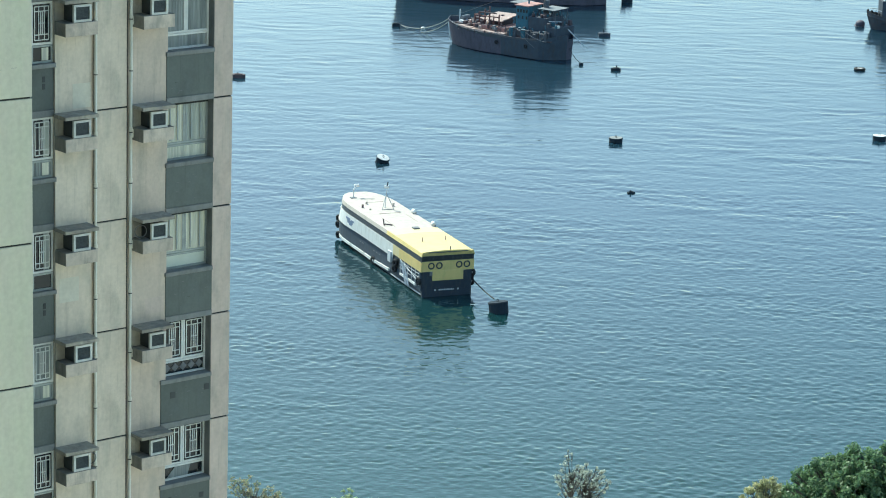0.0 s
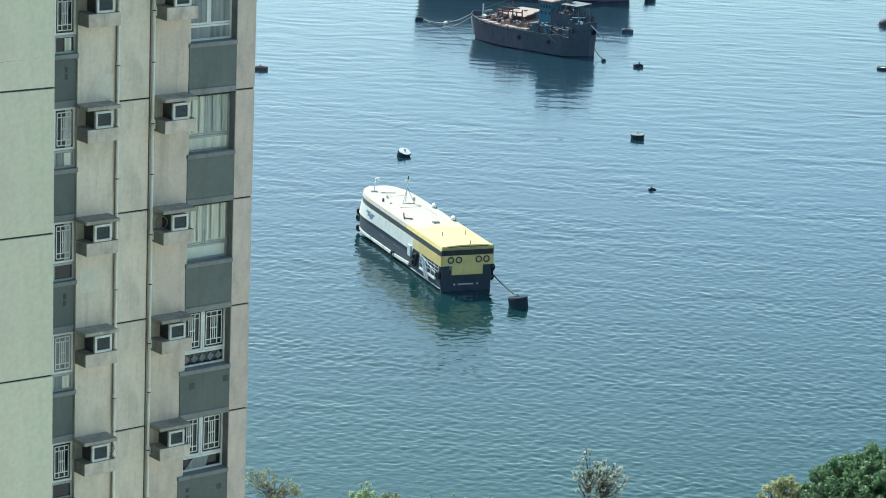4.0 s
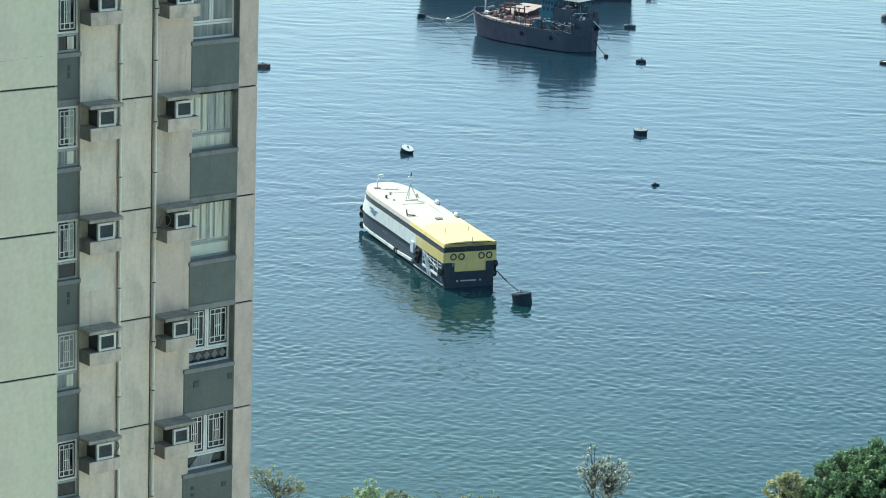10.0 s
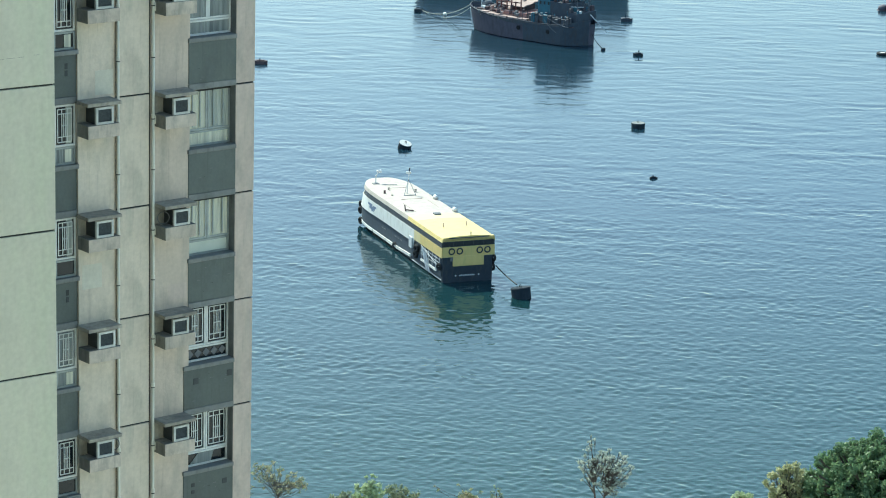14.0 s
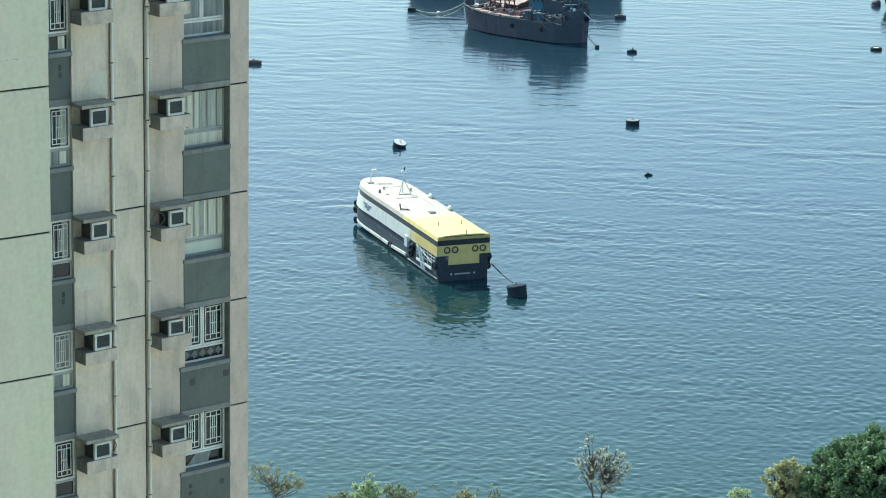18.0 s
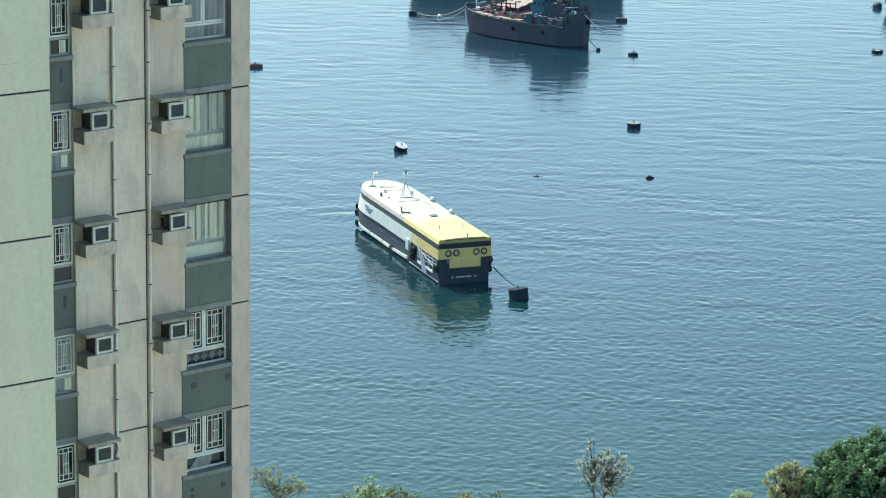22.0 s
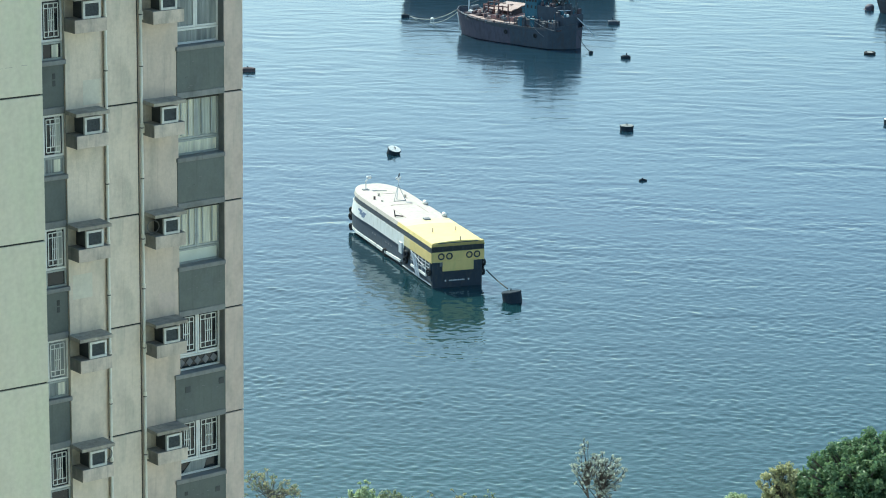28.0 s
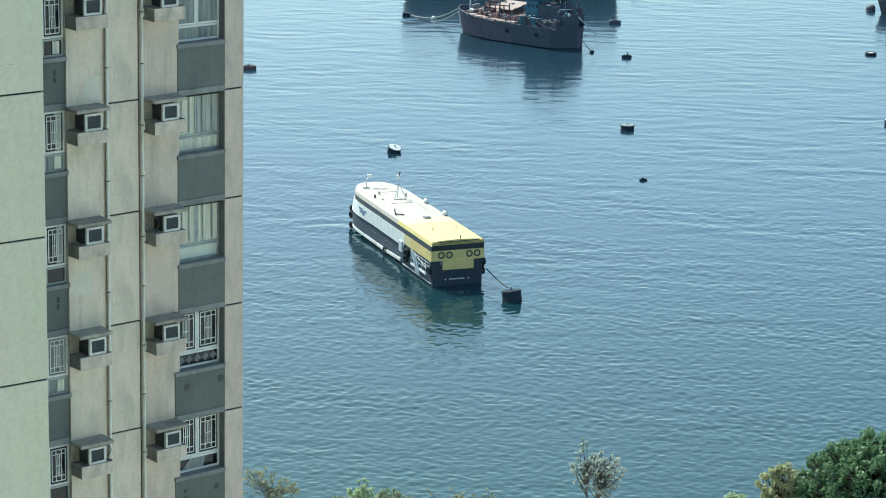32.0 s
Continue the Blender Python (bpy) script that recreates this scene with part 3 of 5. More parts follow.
    if k in (-1, 1):
        for dz in (1.55, 1.72):
            part("stain_plate", box(-2.92, -2.84, 0.042, 0.06, z - dz - 0.14, z - dz, 0.004), AC_CASE, sp2)
    w2 = part("window", box(-3.30, -2.60, 0.32, 0.6, z - 1.24, z + 0.22), PANEL_GREY, tower)
    pane_grid(w2, -3.19, -2.61, z - 0.80, z + 0.21, 0.12, FRAME_WHITE, (CURTAIN_GREY if k == 2 else GLASS, CURTAIN), "grille")
    if k in (0, 1):
        part("curtain", box(-2.86, -2.70, 0.112, 0.122, z - 0.74, z + 0.15), CURTAIN_MID, w2)
    pane_grid(w2, -3.19, -2.61, z - 1.24, z - 0.81, 0.12, FRAME_SILVER, (GLASS, CURTAIN_GREY), "folds" if k % 2 == 0 else "plain")
    if k in (-1, 0, 2):
        part("curtain", box(-2.90, -2.72, 0.10, 0.113, z - 1.18, z - 0.88), CURTAIN, w2)


def ac_ledges(k):
    z = -STOREY * k
    for s in (0.0, -2.172):
        # body darkened to stand for shade; only the fascia keeps the wall tone
        ledge = part("ledge", box(s - 0.45, s + 0.44, -0.488, 0.0, z - 0.57, z - 0.25, 0.012), LEDGE_SHADE, tower, "concrete ledge under an air conditioner, ends and top darkened for shade")
        part("fascia", box(s - 0.447, s + 0.437, -0.50, -0.489, z - 0.566, z - 0.254, 0.004), LEDGE, ledge, "lighter ledge front over the darkened body")
        # plate darker than the wall, standing in for shade under the canopy
        part("backing", box(s - 0.44, s + 0.43, -0.006, 0.02, z - 0.25, z + 0.205), CONCRETE, ledge, "darker plate for the canopy shade behind an air conditioner")
        bm = bmesh.new()
        add_prism(bm, [(s - 0.47, -0.52), (s + 0.46, -0.52), (s + 0.46, 0.0), (s - 0.47, 0.0)], lambda x, y: z + 0.205, lambda x, y: z + 0.285 + 0.03 * (y + 0.52))
        if s == 0.0:
            part("drain_stub", rod((s - 0.465, -0.05, z - 0.50), (s - 0.465, -0.05, z - 0.30), 0.03, 8), PIPE, tower)
        part("canopy", bm, CONCRETE, tower, "sloping concrete canopy over an air conditioner")


def air_conditioner(m):
    ac = thing("air_conditioner", m, "window air conditioner with white front frame on concrete ledge", "air conditioner", "air conditioners on the tower")
    part("casing", box(-0.195, 0.255, -0.41, 0.02, -0.245, 0.145, 0.01), AC_CASE, ac)
    w = 0.055
    bm = bmesh.new()
    for a in ((-0.205, 0.265, -0.246, -0.246 + w), (-0.205, 0.265, 0.155 - w, 0.155), (-0.205, -0.205 + w, -0.246 + w, 0.155 - w), (0.265 - w, 0.265, -0.246 + w, 0.155 - w)):
        add_box(bm, a[0], a[1], -0.47, -0.40, a[2], a[3])
    part("front_frame", bm, AC_WHITE, ac)
    part("coil", box(-0.152, 0.212, -0.435, -0.415, -0.193, 0.102), AC_DARK, ac)
    bm = bmesh.new()
    for i in range(9):
        z = -0.17 + i * 0.033
        add_box(bm, -0.152, 0.212, -0.446, -0.436, z, z + 0.006)
    part("louvre", bm, AC_DARK, ac)
    return ac


for x0, x1, z0, z1, m in ((-2.12, -1.62, 0.36, 0.95, WALL_PATCH), (-2.50, -1.95, -4.35, -3.75, WALL_PATCH), (-0.05, 0.50, -5.0, -4.6, WALL_PINK)):
    part("repaint_patch", box(x0, x1, -0.003, 0.01, z0, z1), m, tower)
tower_walls()
for k in FLOORS:
    tower_storey(k)
    ac_ledges(k)
tm = tower.matrix_basis
first = air_conditioner(tm)
for k in FLOORS:
    for s in (0.0, -2.172):
        if (k, s) != (0, 0.0):
            grow = 1.03 if s else 0.98
            copy_thing(first, tm @ pose(s + random.uniform(-0.03, 0.03), 0, -STOREY * k - 0.246 + 0.246 * grow, 0, 0, random.uniform(-2, 2)) @ Matrix.Diagonal((grow, 1.0, grow, 1.0)))


for k, s, dx in ((1, 0.0, -0.33), (3, -2.172, 0.40)):
    hose = thing("coiled_hose", tm @ pose(s + dx, -0.22, -STOREY * k - 0.06), "loop of grey hose beside an air conditioner", "hose")
    part("loop", add_ring(bmesh.new(), (0, 0, 0), (0.25, 1, 0), 0.15, 0.012, 24, 6), S_GREY, hose, smooth=True)
    part("hook", rod((0, 0.0, -0.19), (0, 0.22, -0.19), 0.012), STEEL, hose)


def drainpipe(s):
    p = thing("drainpipe", tm @ pose(s, -0.075, 0), "white painted drainpipe clipped to the tower wall", "drainpipe", "drainpipes on the tower")
    part("pipe", rod((0, 0, LOW), (0, 0, TOP - 0.1), 0.035, 10), PIPE, p, smooth=True)
    c = seal = None
    for k in range(-13, 7):
        for dz in (0.3, 1.55):
            z = -STOREY * k - dz
            if z < TOP:
                if c is None:
                    c = part("collar", rod((0, 0, -0.05), (0, 0, 0.05), 0.047, 10), PIPE, p, m=pose(0, 0, z))
                else:
                    again("collar", c, p, pose(0, 0, z))
                if seal is None:
                    seal = part("seal", rod((0, 0, -0.075), (0, 0, -0.05), 0.045, 10), JOINT, p, m=pose(0, 0, z))
                else:
                    again("seal", seal, p, pose(0, 0, z))
                part("bracket", box(-0.012, 0.012, 0.0, 0.075, z - 0.015, z + 0.015), STEEL, p)
    return p


drainpipe(-1.525)
drainpipe(-0.53)

# nearer wing, a blank side wall with storey joints
wing = thing("apartment_wing", pose(-7.13, 50.752, 107 - 10.165, 0, 0, 36.0), "blank pale green gable wing of an apartment tower", "building")
# length, depth and height out of view are added to block light on ledges
part("wall", box(-34.0, 0.0, 0.045, 13.0, -93.8, 38.5), WALL_GREEN, wing)
# unseen dark facing, added to cut bounce light onto the ledge ends
part("return_wall", box(-0.05, 0.003, 0.06, 13.0, -93.8, 38.5), PANEL_GREY, wing, "unseen slate grey facing that cuts bounce light")
part("joint_bed", box(-34.0, -0.02, 0.02, 0.05, -93.8, 38.5), JOINT, wing)
slab = part("panel", box(-34.0, 0.004, -0.012, 0.042, -STOREY + 0.018, -0.018, 0.006), WALL_GREEN, wing)
for k in range(-14, 33):
    if k:
        again("panel", slab, wing, pose(0, 0, -STOREY * k))
for x0, x1, z in ((-1.20, -1.02, 0.548), (-0.98, -0.80, 0.556), (-0.74, -0.60, 0.56), (-0.42, -0.30, 0.575)):
    part("crack", box(x0, x1, -0.0135, -0.011, z, z + 0.006), SLAB, wing)
part("roof", box(-34.1, 0.1, -0.1, 13.0, 38.5, 39.0), CONCRETE, wing)

# plain unseen block carrying the viewpoint, added to bounce sunlight on the tower
own = thing("apartment_block", pose(0, -2.5, 3.0), "plain cream apartment block, unseen, that bounces sunlight on the tower", "building")
part("wall", box(-50, 60, -22, 0, 0, 120), WALL_BLOCK, own)
part("roof", box(-50.3, 60.3, -22.3, 0.3, 120, 120.6), CONCRETE, own)

# ---------------------------------------------------------------- ferry
FERRY_AT = (4.27, 396.6, 21.2)
ferry = thing("ferry", pose(FERRY_AT[0], FERRY_AT[1], 0, 0, 0, FERRY_AT[2]), "white and yellow passenger ferry with a black hull, moored", "ferry")


def half(y, w=4.1, length=39.0, start=29.0, tip=0.5, power=3.2):
    """Half breadth of the ferry's plan at y metres from the stern."""
    if y <= start:
        return w
    t = min(1.0, (y - start) / (length - start))
    return tip + (w - tip) * max(0.0, 1 - t ** power) ** 0.5


def outline(y0, y1, inset=0.0, n=56):
    """A closed plan outline; the stations close up towards the rounded bow."""
    ys_ = [y0 + (y1 - y0) * (1 - (1 - i / n) ** 1.8) for i in range(n + 1)]
    right = [(half(y) - inset, y - (inset if i == n else 0)) for i, y in enumerate(ys_)]
    return right + [(-x, y) for x, y in reversed(right)]


def side_strip(y0, y1, z0, z1, side, out_, thick=0.06, n=30, lean=0.0):
    """A plate that follows the ferry's side."""
    sec = []
    for i in range(n + 1):
        y = y0 + (y1 - y0) * (1 - (1 - i / n) ** 1.6)
        x = half(y)
        za, zb, o, d = (z(y) if callable(z) else z for z in (z0, z1, out_, lean))
        sec.append([(side * (x + o), y, za), (side * (x + o - d), y, zb), (side * (x + o - d - thick), y, zb), (side * (x + o - thick), y, za), (side * (x + o), y, za)])
    return loft(sec)


def shoulder(y):
    """How far the bow swells out under the window band."""
    return 0.6 * max(0.0, (y - 25) / 13.5) ** 1.4


def bow_rise(y, amount):
    return amount * max(0.0, (y - 20) / 18.5) ** 2


def build_ferry():
    # hull
    sec = []
    for i in range(41):
        y = 0.3 + 38.9 * (1 - (1 - i / 40) ** 1.5)
        w = half(y, 3.95, 39.3, 24.0, 0.15, 2.4)
        wl = w * (0.95 - 0.45 * max(0, (y - 18) / 21) ** 1.5)
        z = 1.7 + bow_rise(y, 0.9)
        sec.append([(-w, y, z), (-(w + wl) / 2, y, 0.8), (-wl, y, 0.1), (-wl * 0.7, y, -0.8), (wl * 0.7, y, -0.8), (wl, y, 0.1), ((w + wl) / 2, y, 0.8), (w, y, z), (-w, y, z)])
    part("hull", loft(sec), F_BLACK, ferry, "black painted hull")
    part("lower_saloon", add_prism(bmesh.new(), outline(0.45, 38.2, 0.14), 0.9, 3.85), F_NAVY, ferry, "navy lower saloon side")
    part("upper_saloon", add_prism(bmesh.new(), outline(0.08, 38.4, 0.10), 3.8, 6.2), F_WHITE, ferry)
    for side in (-1, 1):
        part("side_plating", side_strip(11.6, 38.7, lambda q: 3.22 + bow_rise(q, 0.12), 5.22, side, lambda q: 0.02 + shoulder(q), lean=lambda q: 0.75 * shoulder(q)), F_WHITE, ferry, "white side plating")
        part("bow_plating", side_strip(24.0, 38.7, lambda q: 0.7 + bow_rise(q, 0.3), lambda q: 3.20 + bow_rise(q, 0.12), side, lambda q: -0.12 + 1.05 * shoulder(q)), F_NAVY, ferry, "navy plating of the swelling bow")
        part("side_plating", side_strip(0.0, 9.0, 3.75, 5.22, side, 0.02), F_YELLOW, ferry, "yellow side plating")
        part("side_plating", side_strip(9.01, 11.57, 3.75, 5.22, side, 0.02), F_PALE, ferry, "faded yellow side plating")
        part("window_band", side_strip(0.0, 37.3, 5.20, 6.12, side, -0.03), F_GLASS, ferry, "continuous dark window band")
        y = 0.5
        while y < 35.0:
            part("window", side_strip(y, y + 1.72, 5.30, 6.02, side, -0.012, 0.03, n=3), F_PANE, ferry)
            y += 1.8
        part("fascia", side_strip(14.5, 38.5, 6.08, 6.62, side, 0.05, 0.12, lean=0.16), F_ROOF, ferry, "cream roof fascia")
        part("fascia", side_strip(-0.08, 14.48, 6.08, 6.62, side, 0.05, 0.12, lean=0.16), F_YELLOW, ferry, "yellow roof fascia")
        for a, b in ((13.2, 18.3), (18.6, 23.9), (24.2, 29.5), (29.8, 37.6)):
            part("rubbing_strake", side_strip(a, b, lambda q: 0.46 + bow_rise(q, 0.35) + 0.3 * max(0.0, (20 - q) / 8), lambda q: 0.86 + bow_rise(q, 0.35) + 0.3 * max(0.0, (20 - q) / 8), side, lambda q: 0.06 + 0.8 * shoulder(q), 0.3, n=16), F_WHITE, ferry, "white rubbing strake")
        part("rubbing_strake", side_strip(2.2, 8.6, 1.30, 1.62, side, 0.06, 0.25, n=8), F_WHITE, ferry, "white rubbing strake")
        part("waterline_stripe", side_strip(0.6, 12.8, 0.30, 0.42, side, -0.16, 0.2, n=8), MARK, ferry)
        # boarding deck by the stern: dark recess with rails, posts and a gangway
        part("doorway", side_strip(9.2, 11.9, 1.9, 3.72, side, -0.12, 0.05, n=3), F_GLASS, ferry, "dark boarding doorway")
        for z in (2.35, 2.85, 3.35):
            part("rail", add_line(bmesh.new(), [(side * 4.08, 0.8, z), (side * 4.08, 8.7, z)], 0.04), MARK, ferry, "white boarding rail")
        for i in range(6):
            part("rail_post", rod((side * 4.08, 0.9 + i * 1.52, 1.6), (side * 4.08, 0.9 + i * 1.52, 3.75), 0.05), MARK, ferry)
        for y0, y1 in ((4.6, 6.9), (5.6, 7.9)):
            part("gangway", add_line(bmesh.new(), [(side * 4.25, y0, 0.55), (side * 4.15, y1, 3.5)], 0.16, 4), MARK, ferry, "white folding gangway")
        part("rail", add_line(bmesh.new(), [(side * 4.2, 1.0, 2.3), (side * 4.2, 8.4, 3.7)], 0.05), MARK, ferry, "white sloping handrail")
        part("locker", box(side * 4.1 - 0.25, side * 4.1 + 0.15, 12.0, 13.3, 2.3, 3.95, 0.03), MARK, ferry, "pale grey side locker")
    part("stem_plate", box(-1.05, 1.05, 38.2, 38.72, 1.0, 5.2, 0.05), F_WHITE, ferry)
    # roof
    crown_z = lambda x, y: 6.60 + 0.20 * (1 - (x / 4.0) ** 2)

    def deck(y0, y1, bow):
        secs, n = [], 18
        for i in range(n + 1):
            y = y0 + (y1 - y0) * (1 - (1 - i / n) ** (1.8 if bow else 1.0))
            w = half(y) - 0.10
            top = [(-w + 2 * w * k / 16, y) for k in range(17)]
            secs.append([(x, q, crown_z(x, q)) for x, q in top] + [(w, y, 6.2), (-w, y, 6.2), (-w, y, crown_z(-w, y))])
        return loft(secs)

    part("roof", deck(14.5, 38.75, True), F_ROOF, ferry, "cream painted cabin roof")
    part("aft_roof", deck(-0.1, 11.4, False), F_YELLOW, ferry, "yellow aft roof")
    part("roof_panel", deck(11.41, 14.49, False), F_PALE, ferry, "faded pale yellow roof panel")
    lip = []
    for k in range(17):
        x = -3.5 + 7.0 * k / 16
        lip.append([(x, -0.05, crown_z(x, 0)), (x, -0.05, crown_z(x, 0) + 0.14), (x, 0.08, crown_z(x, 0) + 0.14), (x, 0.08, crown_z(x, 0)), (x, -0.05, crown_z(x, 0))])
    part("roof_coaming", loft(lip), F_YELLOW, ferry)
    part("roof_coaming", box(-3.1, 3.1, -0.12, -0.04, 6.62, 6.74), F_NAVY, ferry)
    for x in (-3.95, 3.6):
        part("roof_corner", box(x, x + 0.4, -0.14, 0.3, 6.35, 6.78, 0.06), F_YELLOW, ferry)
    for x, y, l_, w_ in ((-2.2, 19.0, 6.0, 0.05), (2.2, 20.5, 5.0, 0.05), (0.0, 24.0, 0.05, 3.4), (0.4, 31.5, 0.05, 2.6)):
        part("roof_seam", box(x - max(w_, 0.05) / 2, x + max(w_, 0.05) / 2, y - l_ / 2 if l_ > 0.1 else y - 0.03, y + l_ / 2 if l_ > 0.1 else y + 0.03, crown_z(x, y) - 0.05, crown_z(x, y) + 0.035), S_PALE, ferry)
    # stern
    part("stern_window", box(-4.0, 4.0, -0.06, 0.1, 5.38, 6.22), F_GLASS, ferry, "dark stern window band")
    for i in range(5):
        part("window", box(-3.85 + i * 1.55, -2.4 + i * 1.55, -0.075, -0.05, 5.48, 6.12), F_PANE, ferry)
    part("stern_fascia", box(-4.05, 4.05, -0.10, 0.1, 6.2, 6.6, 0.03), F_YELLOW, ferry)
    part("stern_plating", box(-4.05, 4.05, -0.06, 0.12, 3.85, 5.38, 0.02), F_YELLOW, ferry, "yellow stern plating")
    part("stern_hatch", box(-2.35, 2.45, -0.10, 0.5, 2.45, 3.95, 0.03), F_YELLOW, ferry, "yellow stern hatch")
    part("transom", box(-3.85, 3.85, 0.10, 0.6, -0.2, 3.85, 0.05), F_BLACK, ferry, "black transom")
    part("vent", box(-2.75, -2.35, -0.06, 0.2, 3.2, 3.8, 0.02), S_GREY, ferry)
    for x in (-2.6, -1.35, 1.75, 2.95):
        part("life_ring", add_ring(bmesh.new(), (x, -0.10, 4.70), (0, 1, 0), 0.42, 0.10), F_BLACK, ferry, "dark ring on the stern", True)
    for i in range(9):
        part("stern_marking", box(-1.25 + i * 0.27, -1.05 + i * 0.27, 0.082, 0.11, 0.90, 1.08 + 0.04 * (i % 2)), MARK, ferry)
    for x in (-1.95, 1.65):
        part("stern_marking", box(x, x + 0.22, 0.082, 0.11, 0.88, 1.12), MARK, ferry)
    for a, b, c, d in ((29.0, 31.3, 3.95, 4.40), (28.4, 29.9, 4.36, 4.62), (30.2, 32.0, 4.42, 4.75), (29.4, 30.4, 3.72, 3.97)):
        part("side_marking", side_strip(a, b, c, d, -1, lambda q: 0.035 + shoulder(q) * (1 - 0.75 * (c - 3.22) / 2.0), 0.02, n=6, lean=lambda q: 0.75 * shoulder(q) * (d - c) / 2.0), LOGO_BLUE, ferry, "faded blue painted emblem")
    # lettering on the dark side, unreadable
    for y in (17.2, 18.4, 19.6, 24.5, 25.6, 26.7):
        part("side_marking", side_strip(y, y + 0.6, 2.1, 2.24, -1, -0.095, 0.02, n=2), S_GREY, ferry)
    # tyres and fenders
    for x, y, z in ((-3.25, 38.1, 2.9), (-3.45, 37.8, 2.0), (-3.95, 36.2, 0.75), (-4.2, 10.7, 1.7), (-4.25, 10.3, 2.7), (-4.15, 0.9, 2.3), (4.1, 0.9, 2.6), (4.15, 0.7, 1.8), (4.1, 0.3, 3.3), (-4.1, 20.0, 0.7)):
        part("fender", add_ring(bmesh.new(), (x, y, z), (1, 0.2, 0), 0.40, 0.2, 16, 8), RUBBER, ferry, "black rubber tyre fender", True)
    # roof gear
    mast = part("mast", rod((0.5, 27.6, 6.7), (0.9, 27.9, 9.9), 0.09, r2=0.05), F_WHITE, ferry, "white signal mast with stays")
    part("stay", rod((-0.5, 26.2, 6.7), (0.8, 27.8, 9.0), 0.05), STEEL, mast)
    part("stay", rod((1.5, 26.2, 6.7), (0.8, 27.8, 9.0), 0.05), STEEL, mast)
    part("crossbar", rod((-0.5, 26.2, 6.85), (1.5, 26.2, 6.85), 0.05), STEEL, mast)
    part("radar", box(0.45, 1.25, 27.75, 28.05, 9.8, 10.2, 0.08), F_WHITE, mast)
    part("lamp", rod((0.9, 27.9, 10.2), (1.0, 27.9, 10.75), 0.11), S_BLACK, mast)
    cr = part("searchlight_post", rod((-1.9, 35.2, 6.7), (-1.9, 35.2, 8.0), 0.10), F_WHITE, ferry, "white searchlight post")
    part("arm", rod((-1.9, 35.2, 8.0), (-1.3, 35.6, 8.6), 0.09), F_WHITE, cr)
    part("lamp", box(-1.6, -0.8, 35.4, 35.9, 8.4, 8.8, 0.1), F_WHITE, cr)
    part("base_plate", box(-2.4, -1.4, 34.8, 35.6, 6.65, 6.85, 0.03), S_GREY, cr)
    part("handrail", add_line(bmesh.new(), [(-1.2, 33.6, 6.9), (0.9, 33.2, 6.9)], 0.05), STEEL, ferry)
    for x, y in ((3.75, 23.6), (3.75, 15.4)):
        pod = part("life_raft", rod((x, y - 0.45, 7.0), (x, y + 0.45, 7.0), 0.26, 12), F_WHITE, ferry, "white life raft canister", True)
        part("cradle", box(x - 0.3, x + 0.3, y - 0.35, y + 0.35, 6.55, 6.85), STEEL, pod)
    for x, y, h_ in ((-2.7, 28.8, 0.45), (-2.1, 27.0, 0.2), (-1.4, 30.6, 0.45), (2.2, 28.4, 0.5)):
        part("vent", rod((x, y, 6.65), (x, y, 6.75 + h_), 0.17, 10), S_DARK if x < -2.5 else F_ROOF, ferry)
    dav = part("davit", rod((-3.4, 17.4, 6.6), (-3.5, 17.6, 7.6), 0.1), S_DARK, ferry, "small dark davit")
    part("arm", rod((-3.4, 17.2, 6.9), (-2.4, 16.6, 6.85), 0.1), S_DARK, dav)
    part("hatch", box(-0.2, 0.8, 13.4, 14.3, 6.7, 7.0, 0.03), S_GREY, ferry, "grey roof hatch")
    for x, y in ((-1.6, 6.2), (2.1, 6.4), (0.5, 0.4)):
        part("roof_post", rod((x, y, 6.7), (x, y, 7.4), 0.07), S_BLACK if y < 1 else S_PALE, ferry)
    part("bow_rail", add_line(bmesh.new(), [(-3.4, 37.0, 4.9), (-2.0, 38.7, 5.1), (0, 39.3, 5.15), (2.0, 38.7, 5.1), (3.4, 37.0, 4.9)], 0.06), MARK, ferry)


build_ferry()


# ---------------------------------------------------------------- old freighter and the larger hull behind it
def ship_hull(L, B, z_mid, z_bow, z_stern, keel=-0.8, n=26, u1=1.0, low=0.1, stern=0.55, flare=0.0):
    sec = []
    for i in range(n + 1):
        u = u1 * i / n
        w = B / 2 * (1 if u < 0.62 else math.sqrt(max(0.0, 1 - ((u - 0.62) / 0.38) ** 2.2)))
        if u < 0.15:
            w *= stern + (1 - stern) * math.sin(u / 0.15 * math.pi / 2)
        w = max(w, 0.12)
        wl = w * (0.97 if u < 0.6 else 0.97 - (0.3 + flare) * (u - 0.6) / 0.4)
        z = z_mid + (z_bow - z_mid) * max(0, (u - 0.55) / 0.45) ** 2 + (z_stern - z_mid) * max(0, (0.3 - u) / 0.3) ** 2
        y, yl = L * u, L * (0.01 + u * (0.965 - 0.2 * flare))
        sec.append([(-w, y, z), (-(w + wl) / 2, (y + yl) / 2, (z + low - 0.1) * 0.5), (-wl, yl, low), (-wl * 0.7, yl, keel), (wl * 0.7, yl, keel), (wl, yl, low), ((w + wl) / 2, (y + yl) / 2, (z + low - 0.1) * 0.5), (w, y, z), (w - 0.25, y, z), (w - 0.25 if w > 0.5 else 0.05, y, z - 0.9), (-w + 0.25 if w > 0.5 else -0.05, y, z - 0.9), (-w + 0.25, y, z), (-w, y, z)])
    return loft(sec)


